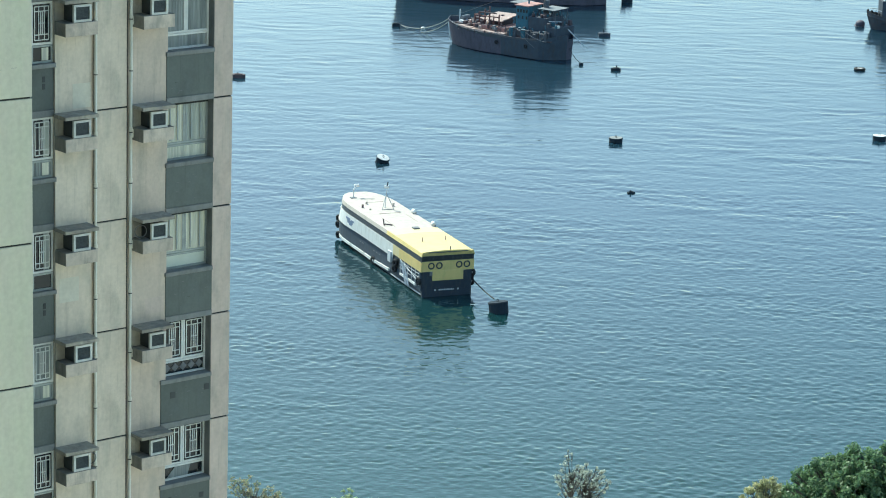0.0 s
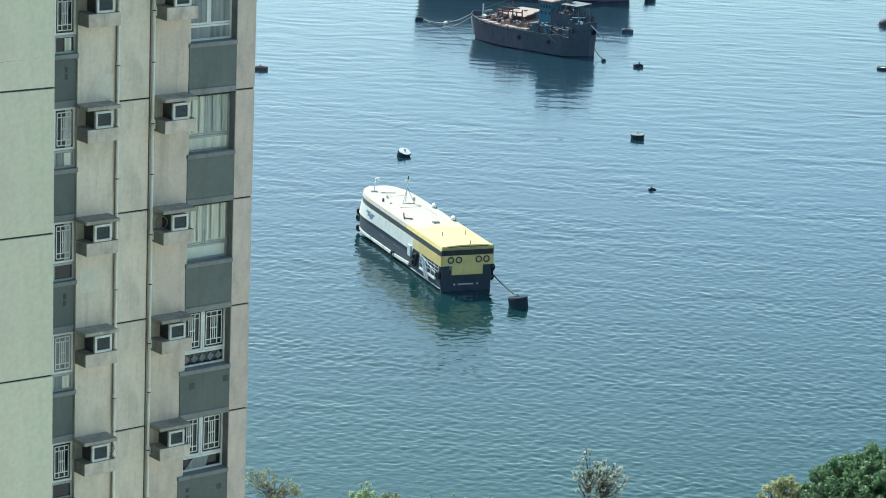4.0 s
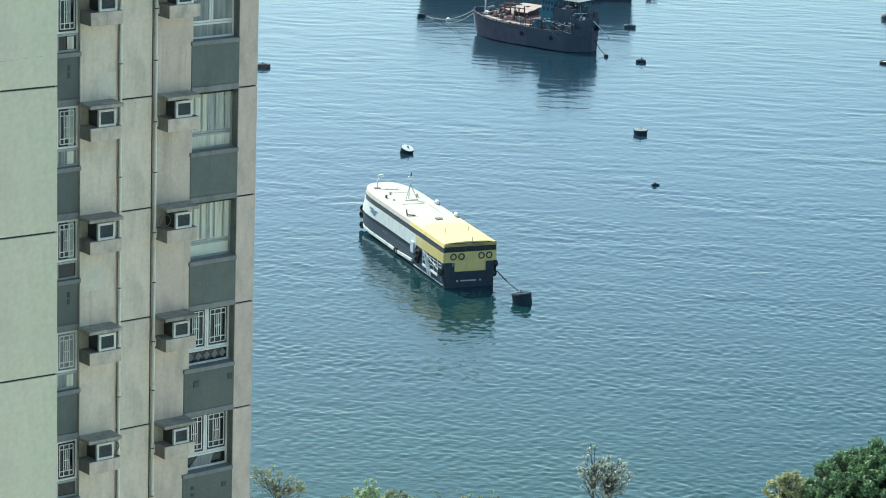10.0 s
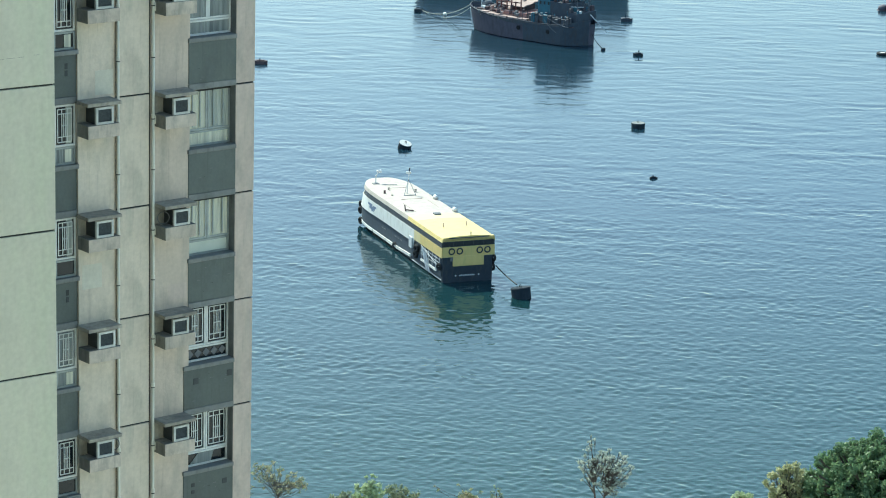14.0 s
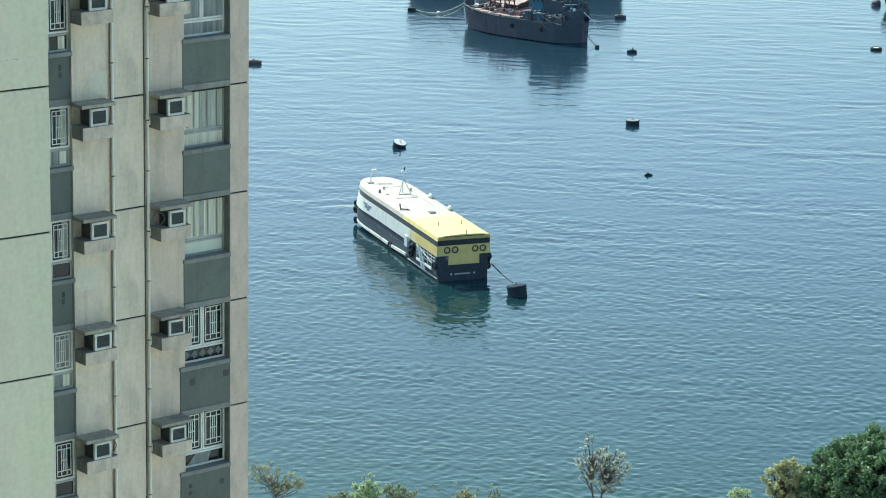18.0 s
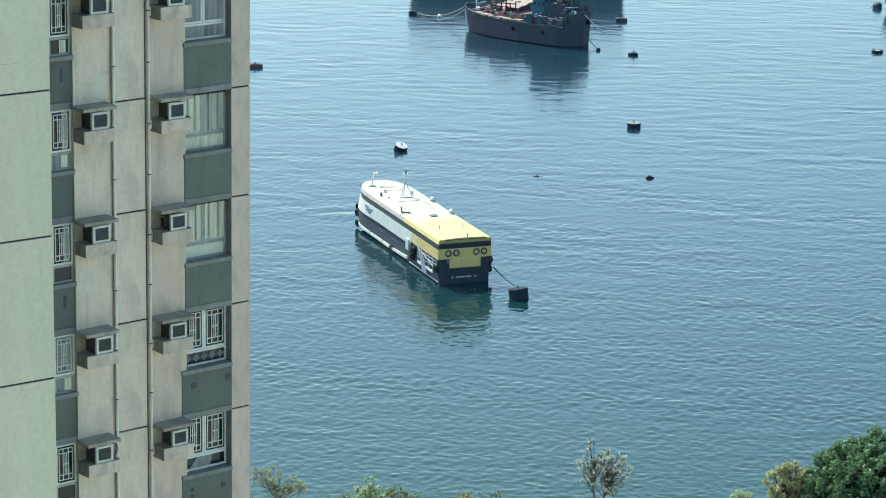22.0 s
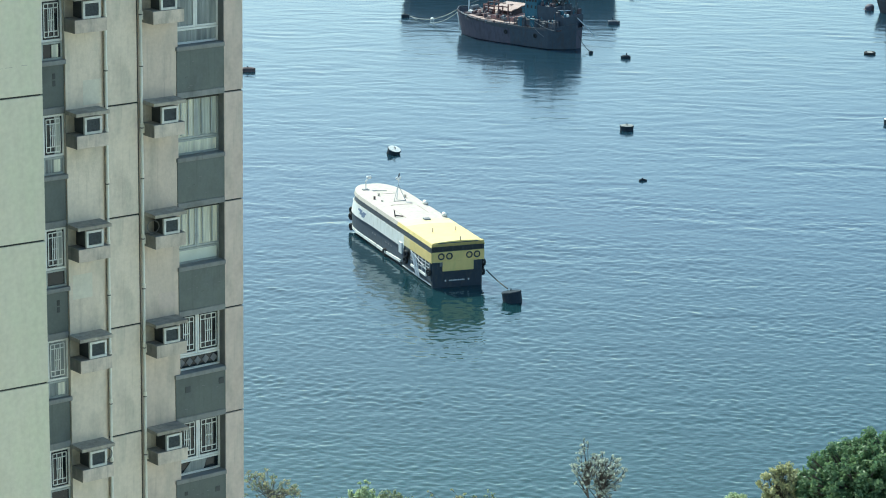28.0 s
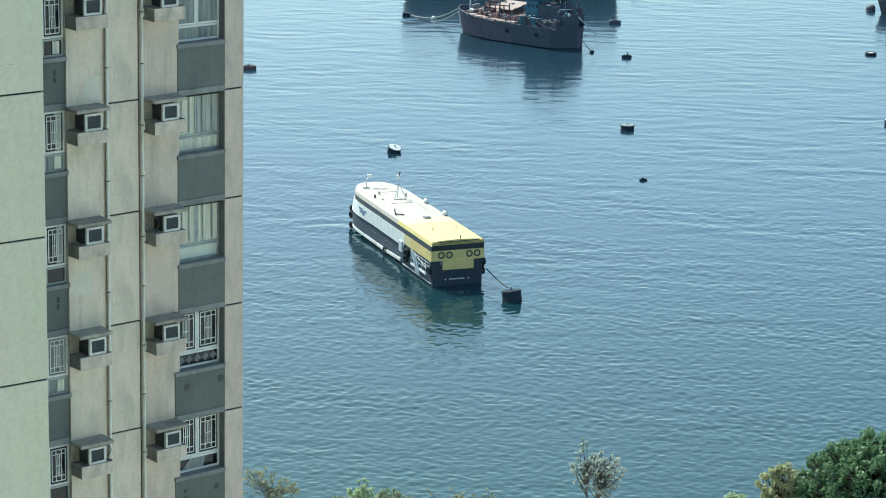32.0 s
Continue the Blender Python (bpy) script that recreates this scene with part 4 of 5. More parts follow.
def build_freighter():
    f = thing("freighter", pose(31.2, 592.4, 0, 0, 0, 54.0) @ Matrix.Diagonal((1.3, 1.013, 1.15, 1)), "old maroon coastal freighter with a blue wheelhouse, moored", "ship")
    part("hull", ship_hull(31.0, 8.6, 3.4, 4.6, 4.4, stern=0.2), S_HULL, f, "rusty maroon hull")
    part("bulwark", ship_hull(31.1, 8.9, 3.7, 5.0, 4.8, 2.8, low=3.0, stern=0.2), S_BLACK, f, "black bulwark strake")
    part("aft_plating", ship_hull(31.05, 8.8, 3.6, 4.9, 4.7, u1=0.45, stern=0.2), S_NAVY, f, "blue-black painted stern quarter")
    part("bow_mark", rod((-0.75, 29.75, 0.6), (-1.0, 30.1, 4.0), 0.45, 8, 0.5), MARK, f, "white painted mark on the stem")
    part("deck", box(-3.7, 3.7, 2.0, 24.0, 2.7, 2.9), S_DARK, f)
    part("forecastle_deck", box(-2.6, 2.6, 23.2, 27.5, 3.5, 3.7), S_DARK, f)
    part("hatch_coaming", box(-2.6, 2.7, 14.6, 22.6, 2.8, 3.9, 0.05), S_PINK, f, "faded red hold coaming")
    for x, y, h_ in ((-1.5, 16.4, 4.75), (3.2, 16.4, 5.4), (3.2, 21.4, 5.4), (-1.5, 21.4, 4.75)):
        part("cover_post", rod((x, y, 3.0), (x, y, h_), 0.1), S_DARK, f)
    part("deck_cargo", box(-0.4, 2.6, 16.9, 19.7, 3.9, 4.8, 0.05), S_DARK, f, "dark crates on the hatch")
    part("hatch_cover", add_prism(bmesh.new(), [(-1.6 + 5.0 * i / 8, 16.2) for i in range(9)] + [(3.4 - 5.0 * i / 8, 21.6) for i in range(9)], lambda x, y: 4.8 + 0.14 * (x + 1.6) + 0.08 * math.sin(x * 2.7 + y), lambda x, y: 4.9 + 0.14 * (x + 1.6) + 0.08 * math.sin(x * 2.7 + y)), S_PALE, f, "faded pink tarpaulin sloping over the hold")
    part("hatch_floor", box(-2.3, 2.3, 18.5, 22.9, 3.9, 3.98), S_PALE, f)
    for i in range(7):                     # planked walkway that follows the sheer inside the bulwark
        y0 = 13.4 + i * 1.75
        u = max(0.0, (y0 + 0.9) / 31.1 - 0.55) / 0.45
        w = 4.45 * math.sqrt(max(0.0, 1 - (max(0.0, (y0 + 1.2) / 31.1 - 0.62) / 0.38) ** 2.2)) - 0.3
        z = 3.2 + 1.0 * u * u
        part("side_deck", box(-w, -w + 1.25, y0, y0 + 1.72, 2.7, z, 0.03), S_PALE, f, "faded pink side deck")
    for x, y, h_ in ((-1.5, 19.2, 1.0), (0.8, 20.4, 1.3), (-0.4, 21.9, 0.8), (1.6, 18.9, 1.5), (-1.9, 21.0, 0.6)):
        part("deck_gear", box(x - 0.4, x + 0.4, y - 0.3, y + 0.3, 3.95, 3.95 + h_, 0.1), S_DARK, f)
    for x, y, h_ in ((-1.7, 19.3, 7.4), (-2.2, 16.4, 6.2), (-2.3, 21.4, 6.4), (-2.4, 17.6, 5.8), (-2.0, 22.8, 5.6), (0.6, 22.6, 6.2), (-1.9, 20.3, 6.9), (-1.2, 23.6, 5.6)):
        part("derrick_post", rod((x, y, 2.9), (x, y, h_), 0.13), S_RUST, f)
    part("derrick_boom", rod((-2.4, 16.4, 5.7), (-2.0, 22.8, 5.5), 0.1), S_RUST, f)
    part("derrick_boom", rod((-1.7, 19.3, 6.6), (-1.2, 23.6, 5.4), 0.09), S_RUST, f)
    part("derrick_boom", rod((-2.3, 17.0, 6.4), (-2.3, 21.6, 6.2), 0.12), S_DARK, f)
    wh = part("wheelhouse", box(-2.0, 2.0, 9.2, 12.3, 2.9, 8.4, 0.05), S_BLUE, f, "blue wheelhouse block")
    part("wheelhouse_roof", box(-2.2, 2.2, 8.9, 12.6, 8.4, 8.6, 0.03), S_PINK, wh)
    for i in range(4):
        part("window", box(-2.03, -1.96, 9.4 + i * 0.72, 9.85 + i * 0.72, 7.2, 7.8), F_GLASS, wh)
        part("window", box(-1.8 + i * 0.95, -1.2 + i * 0.95, 12.26, 12.33, 7.2, 7.8), F_GLASS, wh)
    for i in range(3):
        part("window", box(-2.03, -1.96, 9.4 + i * 1.0, 9.8 + i * 1.0, 6.0, 6.6), F_GLASS, wh)
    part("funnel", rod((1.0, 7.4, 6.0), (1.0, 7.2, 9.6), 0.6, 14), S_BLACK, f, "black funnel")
    part("signal_mast", rod((0.2, 11.0, 8.5), (0.2, 11.0, 11.6), 0.16), S_BLUE, f)
    part("engine_casing", box(-2.3, 2.5, 4.2, 8.9, 2.9, 6.8, 0.05), S_NAVY, f)
    part("awning", box(-1.2, 3.2, 3.4, 7.6, 8.1, 8.2), S_GREY, f, "grey awning over the engine casing")
    part("awning", box(0.6, 4.2, 12.9, 16.4, 8.2, 8.3), S_GREY, f, "grey awning beside the wheelhouse")
    for x, y in ((-1.1, 3.6), (3.0, 3.6), (3.0, 7.4)):
        part("awning_post", rod((x, y, 2.9), (x, y, 8.1), 0.07), S_BLACK, f)
    part("poop_house", box(-2.6, 2.6, 1.4, 4.3, 2.9, 5.2, 0.05), S_NAVY, f)
    part("side_house", box(-3.7, -2.3, 5.0, 12.0, 2.6, 4.2, 0.05), S_BLACK, f)
    part("rail", add_line(bmesh.new(), [(-2.4, 3.6, 6.3), (-1.0, 1.6, 6.3)], 0.07), MARK, f)
    part("deck_box", box(-2.2, -1.6, 1.4, 2.0, 5.2, 5.7, 0.05), F_WHITE, f)
    rng = random.Random(4)
    for i in range(44):
        x, y = rng.uniform(-2.4, 2.4), rng.uniform(1.6, 8.4)
        w, h_ = rng.uniform(0.12, 0.42), rng.uniform(0.2, 1.0)
        z = 5.2 if y < 4.3 else (6.8 if -2.3 < x < 2.5 else 2.9)
        part("deck_clutter", box(x - w, x + w, y - w * 0.7, y + w * 0.7, z - 0.02, z + h_, 0.08), rng.choice([S_BLACK, S_DARK, S_BLUE, S_BLACK]), f)
    for i in range(46):
        x, y = rng.choice([rng.uniform(-3.6, -2.7), rng.uniform(2.7, 3.8), rng.uniform(-2.5, -1.7)]), rng.uniform(5.0, 23.0)
        w, h_ = rng.uniform(0.08, 0.26), rng.uniform(0.2, 0.8)
        z = (3.45 if x < 0 and y > 13.4 else 2.85) if abs(x) > 2.5 else 3.9
        if abs(x) < 2.9 and y < 14.2:
            continue
        part("deck_clutter", box(x - w, x + w, y - w * 1.4, y + w * 1.4, z, z + 0.1 + h_, 0.06), rng.choice([S_BLACK, S_DARK, S_DARK, S_DARK, S_PALE, S_GREY]), f)
    for i in range(9):
        y = 1.2 + i * 1.3
        part("stanchion", rod((-4.15, y + 4.0, 2.8), (-4.15, y + 4.0, 4.6 + 0.4 * math.sin(i * 2.3)), 0.05), S_BLACK, f)
    part("rail_line", add_line(bmesh.new(), [(-4.15, 5.2 + i * 1.3, 4.5 + 0.12 * math.sin(i * 1.7)) for i in range(9)], 0.05), S_BLACK, f)
    part("stay", rod((0.2, 11.0, 11.4), (-0.2, 28.0, 5.0), 0.04), S_BLACK, f)
    part("stay", rod((0.2, 11.0, 11.4), (0.0, 1.0, 5.4), 0.04), S_BLACK, f)
    part("tarpaulin", add_prism(bmesh.new(), [(-2.5, 1.6), (-0.6, 1.5), (-0.4, 4.0), (-2.4, 4.1)], 5.18, lambda x, y: 5.4 + 0.25 * math.sin(x * 2) * math.cos(y * 1.5)), S_BLACK, f)
    for i in range(12):
        x, y = rng.uniform(-2.2, 2.2), rng.uniform(23.4, 27.5)
        w, h_ = rng.uniform(0.15, 0.45), rng.uniform(0.3, 0.9)
        part("deck_clutter", box(x - w, x + w, y - w, y + w, 3.68, 3.75 + h_, 0.08), rng.choice([S_DARK, S_PALE, S_GREY]), f)
    for y in (7.5, 15.0):
        part("fender", add_ring(bmesh.new(), (-4.45, y, 2.3), (1, 0, 0), 0.28, 0.15, 12, 6), RUBBER, f, "black tyre fender", True)
    for i in range(60):                    # heaped gear along the near rail and over the quarter
        y = rng.uniform(3.0, 13.0)
        x = rng.uniform(-3.9, -2.4)
        w, h_ = rng.uniform(0.15, 0.5), rng.uniform(0.2, 1.1)
        part("deck_clutter", box(x - w * 0.5, x + w * 0.5, y - w, y + w, 2.7, 3.7 + h_, 0.1), rng.choice([S_BLACK, S_NAVY, S_NAVY, S_BLACK, S_BLUE]), f)
    for i in range(26):                    # poles, ladders and pipes on end over the quarter
        x, y = rng.uniform(-3.6, 3.0), rng.uniform(1.5, 9.0)
        z = 2.9 if x < -2.4 else 5.0
        part("pole", rod((x, y, z), (x + rng.uniform(-0.5, 0.5), y + rng.uniform(-0.7, 0.7), z + rng.uniform(1.0, 3.0)), 0.07, 6), rng.choice([S_BLACK, S_NAVY, S_BLACK, S_BLUE, S_GREY]), f)
    for i in range(14):                    # coils and light boxes on the forecastle
        x, y = rng.uniform(-2.2, 2.2), rng.uniform(22.5, 27.6)
        w = rng.uniform(0.1, 0.28)
        part("deck_clutter", box(x - w, x + w, y - w * 1.5, y + w * 1.5, 3.66, 3.8 + w, 0.05), rng.choice([MARK, S_GREY, S_PALE, S_BLACK]), f)
    for i in range(16):
        y = rng.uniform(13.0, 26.0)
        u = max(0.0, y / 31.0 - 0.55) / 0.45
        z, w = 3.05 + 1.2 * u * u, rng.uniform(0.15, 0.5)
        x = -4.3 + 3.2 * max(0.0, y / 31.0 - 0.66) / 0.34 * max(0.0, y / 31.0 - 0.5)
        part("rail_gear", box(x - 0.1, x + 0.15, y - w * 0.6, y + w * 0.6, z - 0.5, z + rng.uniform(-0.1, 0.25), 0.06), rng.choice([S_DARK, S_BLACK, S_DARK, S_GREY]), f)
    for a_, b_ in (((-4.5, 8.6, 3.9), (-4.3, 5.2, 1.5)), ((-4.5, 7.6, 4.2), (-4.4, 2.4, 2.9))):
        part("side_rope", add_line(bmesh.new(), sag(a_, b_, 0.3), 0.05), S_GREY, f, "slack pale line over the side")
    part("windlass", rod((-1.0, 27.2, 4.3), (1.0, 27.2, 4.3), 0.45, 12), S_GREY, f)
    part("windlass_post", box(-1.0, -0.75, 27.6, 27.9, 3.6, 5.9, 0.06), MARK, f)
    part("anchor_boom", rod((-0.5, 0.3, 5.0), (1.5, -2.5, 1.6), 0.09), MARK, f, "pale sloping boom over the stern")
    for ch in f.children:                  # all that stands on the deck goes up with it
        if ch.name.split(".")[0] not in ("hull", "bulwark", "aft_plating", "bow_mark", "fender"):
            ch.location.z = 0.75
    return f


def build_far_hull():
    f = thing("cargo_ship", pose(44.0, 671.5, 0, 0, 0, 86.0), "large dark maroon cargo hull moored behind a freighter", "ship")
    part("hull", ship_hull(52.0, 15.5, 9.4, 10.8, 10.0), C_HULL, f)
    part("deck_house", box(-6.5, 6.5, 16, 27, 7.0, 15, 0.1), C_HULL, f)
    part("hatch_cover", box(-5, 5, 27.5, 44, 7.0, 9.2, 0.1), S_DARK, f)
    for i in range(8):
        part("window", box(-6.55, -6.45, 17 + i * 1.2, 17.7 + i * 1.2, 11.5, 12.4), F_GLASS, f)
    return f


def build_workboat():
    f = thing("workboat", pose(122.0, 645.0, 0, 0, 0, 92.0), "black workboat with a white wheelhouse, bow on", "ship")
    part("hull", ship_hull(20.0, 7.4, 2.8, 4.1, 2.8, flare=0.2), S_BLACK, f)
    part("deck", box(-2.6, 2.6, 1.5, 16.0, 1.3, 1.5), S_DARK, f)
    part("wheelhouse", box(-2.2, 2.2, 10.5, 16.6, 6.8, 9.5, 0.05), F_WHITE, f)
    part("deck_house", box(-2.6, 2.6, 9.5, 17.0, 1.5, 6.8, 0.05), S_NAVY, f, "blue-black deck house")
    part("mast", rod((0, 12.5, 9.4), (0, 12.5, 13.0), 0.12), F_WHITE, f)
    part("bow_rail", add_line(bmesh.new(), [(-2.4, 15.2, 4.0), (-1.2, 18.3, 4.6), (0, 19.4, 4.8), (1.2, 18.3, 4.6), (2.4, 15.2, 4.0)], 0.07), MARK, f)
    for i in range(5):
        part("fender", add_ring(bmesh.new(), (-2.2 + i * 0.75, 16.7 + 0.75 * i, 3.3 + 0.17 * i), (0.5, 1, 0), 0.36, 0.2, 12, 6), RUBBER, f)
    return f


build_freighter()
build_far_hull()
build_workboat()


# ---------------------------------------------------------------- buoys and floats
def mooring_buoy(x, y, r, h, label, tilt=0.0, top=BUOY_TOP):
    b = thing("mooring_buoy", pose(x, y, 0, tilt, tilt * 0.6, 15), label, "buoy", "mooring buoys")
    bm = rod((0, 0, -0.4), (0, 0, h), r, 20)
    part("drum", bm, BUOY_BLACK, b)
    part("rim", add_ring(bmesh.new(), (0, 0, h - 0.05), (0, 0, 1), r, 0.08, 20, 6), BUOY_BLACK, b)
    part("deck_plate", rod((0, 0, h), (0, 0, h + 0.09), r * 0.98, 20), top, b)
    part("ring", add_ring(bmesh.new(), (0, 0, h + 0.25), (1, 0.3, 0), 0.22, 0.05, 14, 6), BUOY_BLACK, b)
    return b


mooring_buoy(11.9, 389.0, 1.4, 1.35, "black steel mooring buoy tied to a ferry", -9, BUOY_BLACK)
mooring_buoy(35.9, 508.8, 1.25, 0.8, "black drum mooring buoy with a weathered grey top", 0.0, SLAB)
mooring_buoy(85.9, 518.0, 1.25, 0.8, "black drum mooring buoy with a pale top")
mooring_buoy(-6.7, 485.9, 1.15, 0.9, "tilted black mooring buoy with a white top", 17, BUOY_TOP)


def raft(x, y, l, w, h, turn, label, mast=0.0, m=BUOY_BLACK):
    b = thing("float", pose(x, y, 0, 0, 0, turn), label, "float", "small floats")
    bm = bmesh.new()
    add_prism(bm, [(-l / 2, -w / 2), (l * 0.3, -w / 2), (l / 2, 0), (l * 0.3, w / 2), (-l / 2, w / 2)], -0.2, h)
    part("body", bm, m, b)
    part("coaming", box(-l * 0.35, l * 0.25, -w * 0.3, w * 0.3, h, h + 0.12, 0.02), S_GREY if "flat" in label else m, b)
    if mast:
        part("pole", rod((-l * 0.1, 0, h), (-l * 0.1, 0, h + mast), 0.12), BUOY_BLACK, b)
    return b


raft(36.0, 467.0, 1.35, 0.55, 0.25, 10, "small dark pointed float on the water", 0.3)
raft(40.3, 581.6, 2.0, 1.2, 0.5, 185, "small black boat-shaped float", 0.6)
raft(-6.2, 628.2, 1.7, 1.1, 0.65, -10, "small dark float at the end of a rope")
raft(33.4, 586.6, 0.9, 0.6, 0.4, 30, "small black float on a stern rope")
raft(40.4, 623.5, 2.6, 1.6, 0.7, 0, "dark blue-grey float beside a ship", 0.9, S_NAVY)
ring = thing("ring_float", pose(92.7, 590.4, 0.15), "dark ring-shaped rubber float with a pale middle", "float")
part("ring", add_ring(bmesh.new(), (0, 0, 0.1), (0, 0, 1), 0.95, 0.32, 22, 8), RUBBER, ring, smooth=True)
part("plate", rod((0, 0, -0.2), (0, 0, 0.3), 0.62, 16), F_WHITE, ring)
tub = raft(48.6, 672.2, 2.6, 2.2, 1.5, 0, "dark floating tub with a white box on it")
part("white_box", box(-1.6, -0.3, -0.6, 0.5, 1.2, 2.2, 0.05), F_WHITE, tub)
raft(97.2, 692.0, 3.2, 1.8, 0.8, 0, "low dark float far off on the water")
keg = thing("tub_float", pose(101.2, 648.0, 0, 6, -12, 20), "dark rounded tub float beside a bow", "float")
part("drum", loft([[(r_ * math.cos(a * math.pi / 8), r_ * math.sin(a * math.pi / 8), z_) for a in range(17)] for z_, r_ in ((-0.5, 0.8), (0.1, 1.05), (0.6, 1.1), (1.0, 0.98), (1.25, 0.65), (1.35, 0.2))]), C_HULL, keg, smooth=True)
part("skirt", rod((-0.25, 0, -0.1), (-0.25, 0, 0.3), 1.2, 16), C_HULL, keg)
raft(-37.0, 561.0, 2.6, 1.4, 0.7, 0, "low brown float on the water", 0.4, S_DARK)
wf = thing("ball_float", pose(-0.2, 624.8, 0.2), "small white ball float", "float")
bm = bmesh.new()
bmesh.ops.create_icosphere(bm, subdivisions=3, radius=0.5)
part("ball", bm, F_WHITE, wf, smooth=True)


def rope(name, pts, r, m, label):
    t = thing(name, pose(*pts[0]), label, "rope")
    o = Vector(pts[0])
    part("strand", add_line(bmesh.new(), [Vector(p) - o for p in pts], r), m, t)
    return t


rope("mooring_rope", sag((8.3, 397.9, 2.2), (11.2, 389.9, 1.6), 0.15), 0.09, ROPE_DARK, "dark mooring rope from ferry stern to buoy")


rope("bow_rope", sag((6.2, 611.8, 5.4), (-5.2, 627.6, 0.4), 1.6), 0.09, ROPE, "pale mooring rope from freighter bow to float")
rope("bow_rope", sag((6.2, 611.4, 5.0), (-4.8, 627.2, 0.3), 2.2), 0.08, ROPE, "slack pale mooring rope from freighter bow")
rope("stern_rope", sag((30.6, 593.6, 3.4), (33.4, 586.8, 0.3), 0.7), 0.07, ROPE_DARK, "dark slack stern rope dipping into the water")

# ---------------------------------------------------------------- trees along the shore
def tree(x, y, base, clumps, leaf, leaf_size, per_clump, trunks, label, category="tree", squash=0.8, seed=1, stem=0.16):
    """clumps: centres and radii (from the foot of the tree) of the leaf masses; trunks: feet and heads of the stems."""
    rng = np.random.RandomState(seed)
    t = thing("tree" if category == "tree" else "shrub", pose(x, y, base), label, category)
    bm = bmesh.new()
    heads = []
    for a, b in trunks:
        a, b = Vector(a), Vector(b)
        bend = Vector((rng.normal(0, 0.15), rng.normal(0, 0.15), 0))
        add_line(bm, [a, a.lerp(b, 0.4) + bend, a.lerp(b, 0.75) - bend * 0.5, b], [stem, stem * 0.8, stem * 0.6, stem * 0.4], 7)
        heads.append((a, b))
    for cx, cy, cz, r in clumps:
        c = Vector((cx, cy, cz))
        a, b = min(heads, key=lambda h: (h[1] - c).length)
        f = rng.uniform(0.55, 0.95)
        s0 = a.lerp(b, f)
        mid = s0.lerp(c, 0.55) + Vector((rng.normal(0, 0.12), rng.normal(0, 0.12), -0.12))
        add_line(bm, [s0, mid, c], [stem * 0.38, stem * 0.25, stem * 0.1], 5)
        for _ in range(4):
            d = Vector(rng.normal(0, 1, 3)).normalized() * r * 0.8
            add_line(bm, [mid.lerp(c, 0.6), c + d], [stem * 0.14, stem * 0.05], 4)
    part("trunk", bm, BARK, t)
    # leaves: small bent quads round each clump, denser on its shell
    C = []
    for cx, cy, cz, r in clumps:
        n = int(1.9 * per_clump * (r ** 2))
        d = rng.normal(0, 1, (n, 3))
        d /= np.linalg.norm(d, axis=1)[:, None]
        rad = r * rng.rand(n) ** 0.45 * (0.75 + 0.5 * rng.rand(n))
        pnt = d * rad[:, None]
        pnt[:, 2] *= squash
        C.append(pnt + (cx, cy, cz))
    C = np.concatenate(C)
    n = len(C)
    nrm = rng.normal(0, 1, (n, 3)) + (0, 0, 0.9)
    nrm /= np.linalg.norm(nrm, axis=1)[:, None]
    s = np.cross(nrm, rng.normal(0, 1, (n, 3)))
    s /= np.linalg.norm(s, axis=1)[:, None]
    q = np.cross(nrm, s)
    size = 1.25 * leaf_size * (0.6 + 0.8 * rng.rand(n))[:, None]
    v = np.stack([C - s * size, C - q * size * 0.5 + nrm * size * 0.12, C + s * size, C + q * size * 0.5 + nrm * size * 0.12], 1).reshape(-1, 3)
    me = bpy.data.meshes.new("crown")
    me.vertices.add(len(v))
    me.vertices.foreach_set("co", v.ravel())
    me.loops.add(len(v))
    me.loops.foreach_set("vertex_index", np.arange(len(v)))
    me.polygons.add(n)
    me.polygons.foreach_set("loop_start", np.arange(0, len(v), 4))
    me.update(calc_edges=True)
    me.materials.append(leaf)
    o = new("crown", me)
    o.parent = t
    return t


def scatter(n, sx, sy, sz, c, r, seed, flat=0.0):
    """Clump centres on a lumpy dome."""
    rng = np.random.RandomState(seed)
    out_ = []
    for _ in range(n):
        d = rng.normal(0, 1, 3)
        d /= np.linalg.norm(d)
        f = rng.rand() ** 0.4
        out_.append((c[0] + d[0] * sx * f, c[1] + d[1] * sy * f, c[2] + (abs(d[2]) if flat else d[2]) * sz * f, r * rng.uniform(0.7, 1.25)))
    return out_


def dome(n, sx, sy, sz, c, r, seed):
    """Clump centres spread evenly over the upper half of a broad crown."""
    rng = np.random.RandomState(seed)
    out_ = []
    for i in range(n):
        h_ = 0.02 + 0.96 * (i + rng.rand()) / n
        a = i * 2.39996 + rng.normal(0, 0.2)
        w = math.sqrt(1 - h_ * h_)
        f = rng.uniform(0.80, 1.02) * (1 + 0.05 * math.sin(2.1 * a + 9 * h_) + 0.04 * math.sin(5.3 * a - 4 * h_))
        out_.append((c[0] + math.cos(a) * w * sx * f, c[1] + math.sin(a) * w * sy * f, c[2] + h_ * sz * f, r * rng.uniform(0.65, 1.3)))
    return out_


def band(n, a, b, thick, r, seed):
    """Clump centres along a leaning flat crown from a to b."""
    rng = np.random.RandomState(seed)
    out_ = []
    for i in range(n):
        f = (i + rng.rand()) / n
        full = 0.45 + 0.75 * math.sin(math.pi * (0.1 + 0.8 * f))
        out_.append((a[0] + (b[0] - a[0]) * f + rng.normal(0, 0.15), rng.normal(0, 0.9), a[1] + (b[1] - a[1]) * f + rng.uniform(-1, 1) * thick * full, r * rng.uniform(0.6, 1.3)))
    return out_


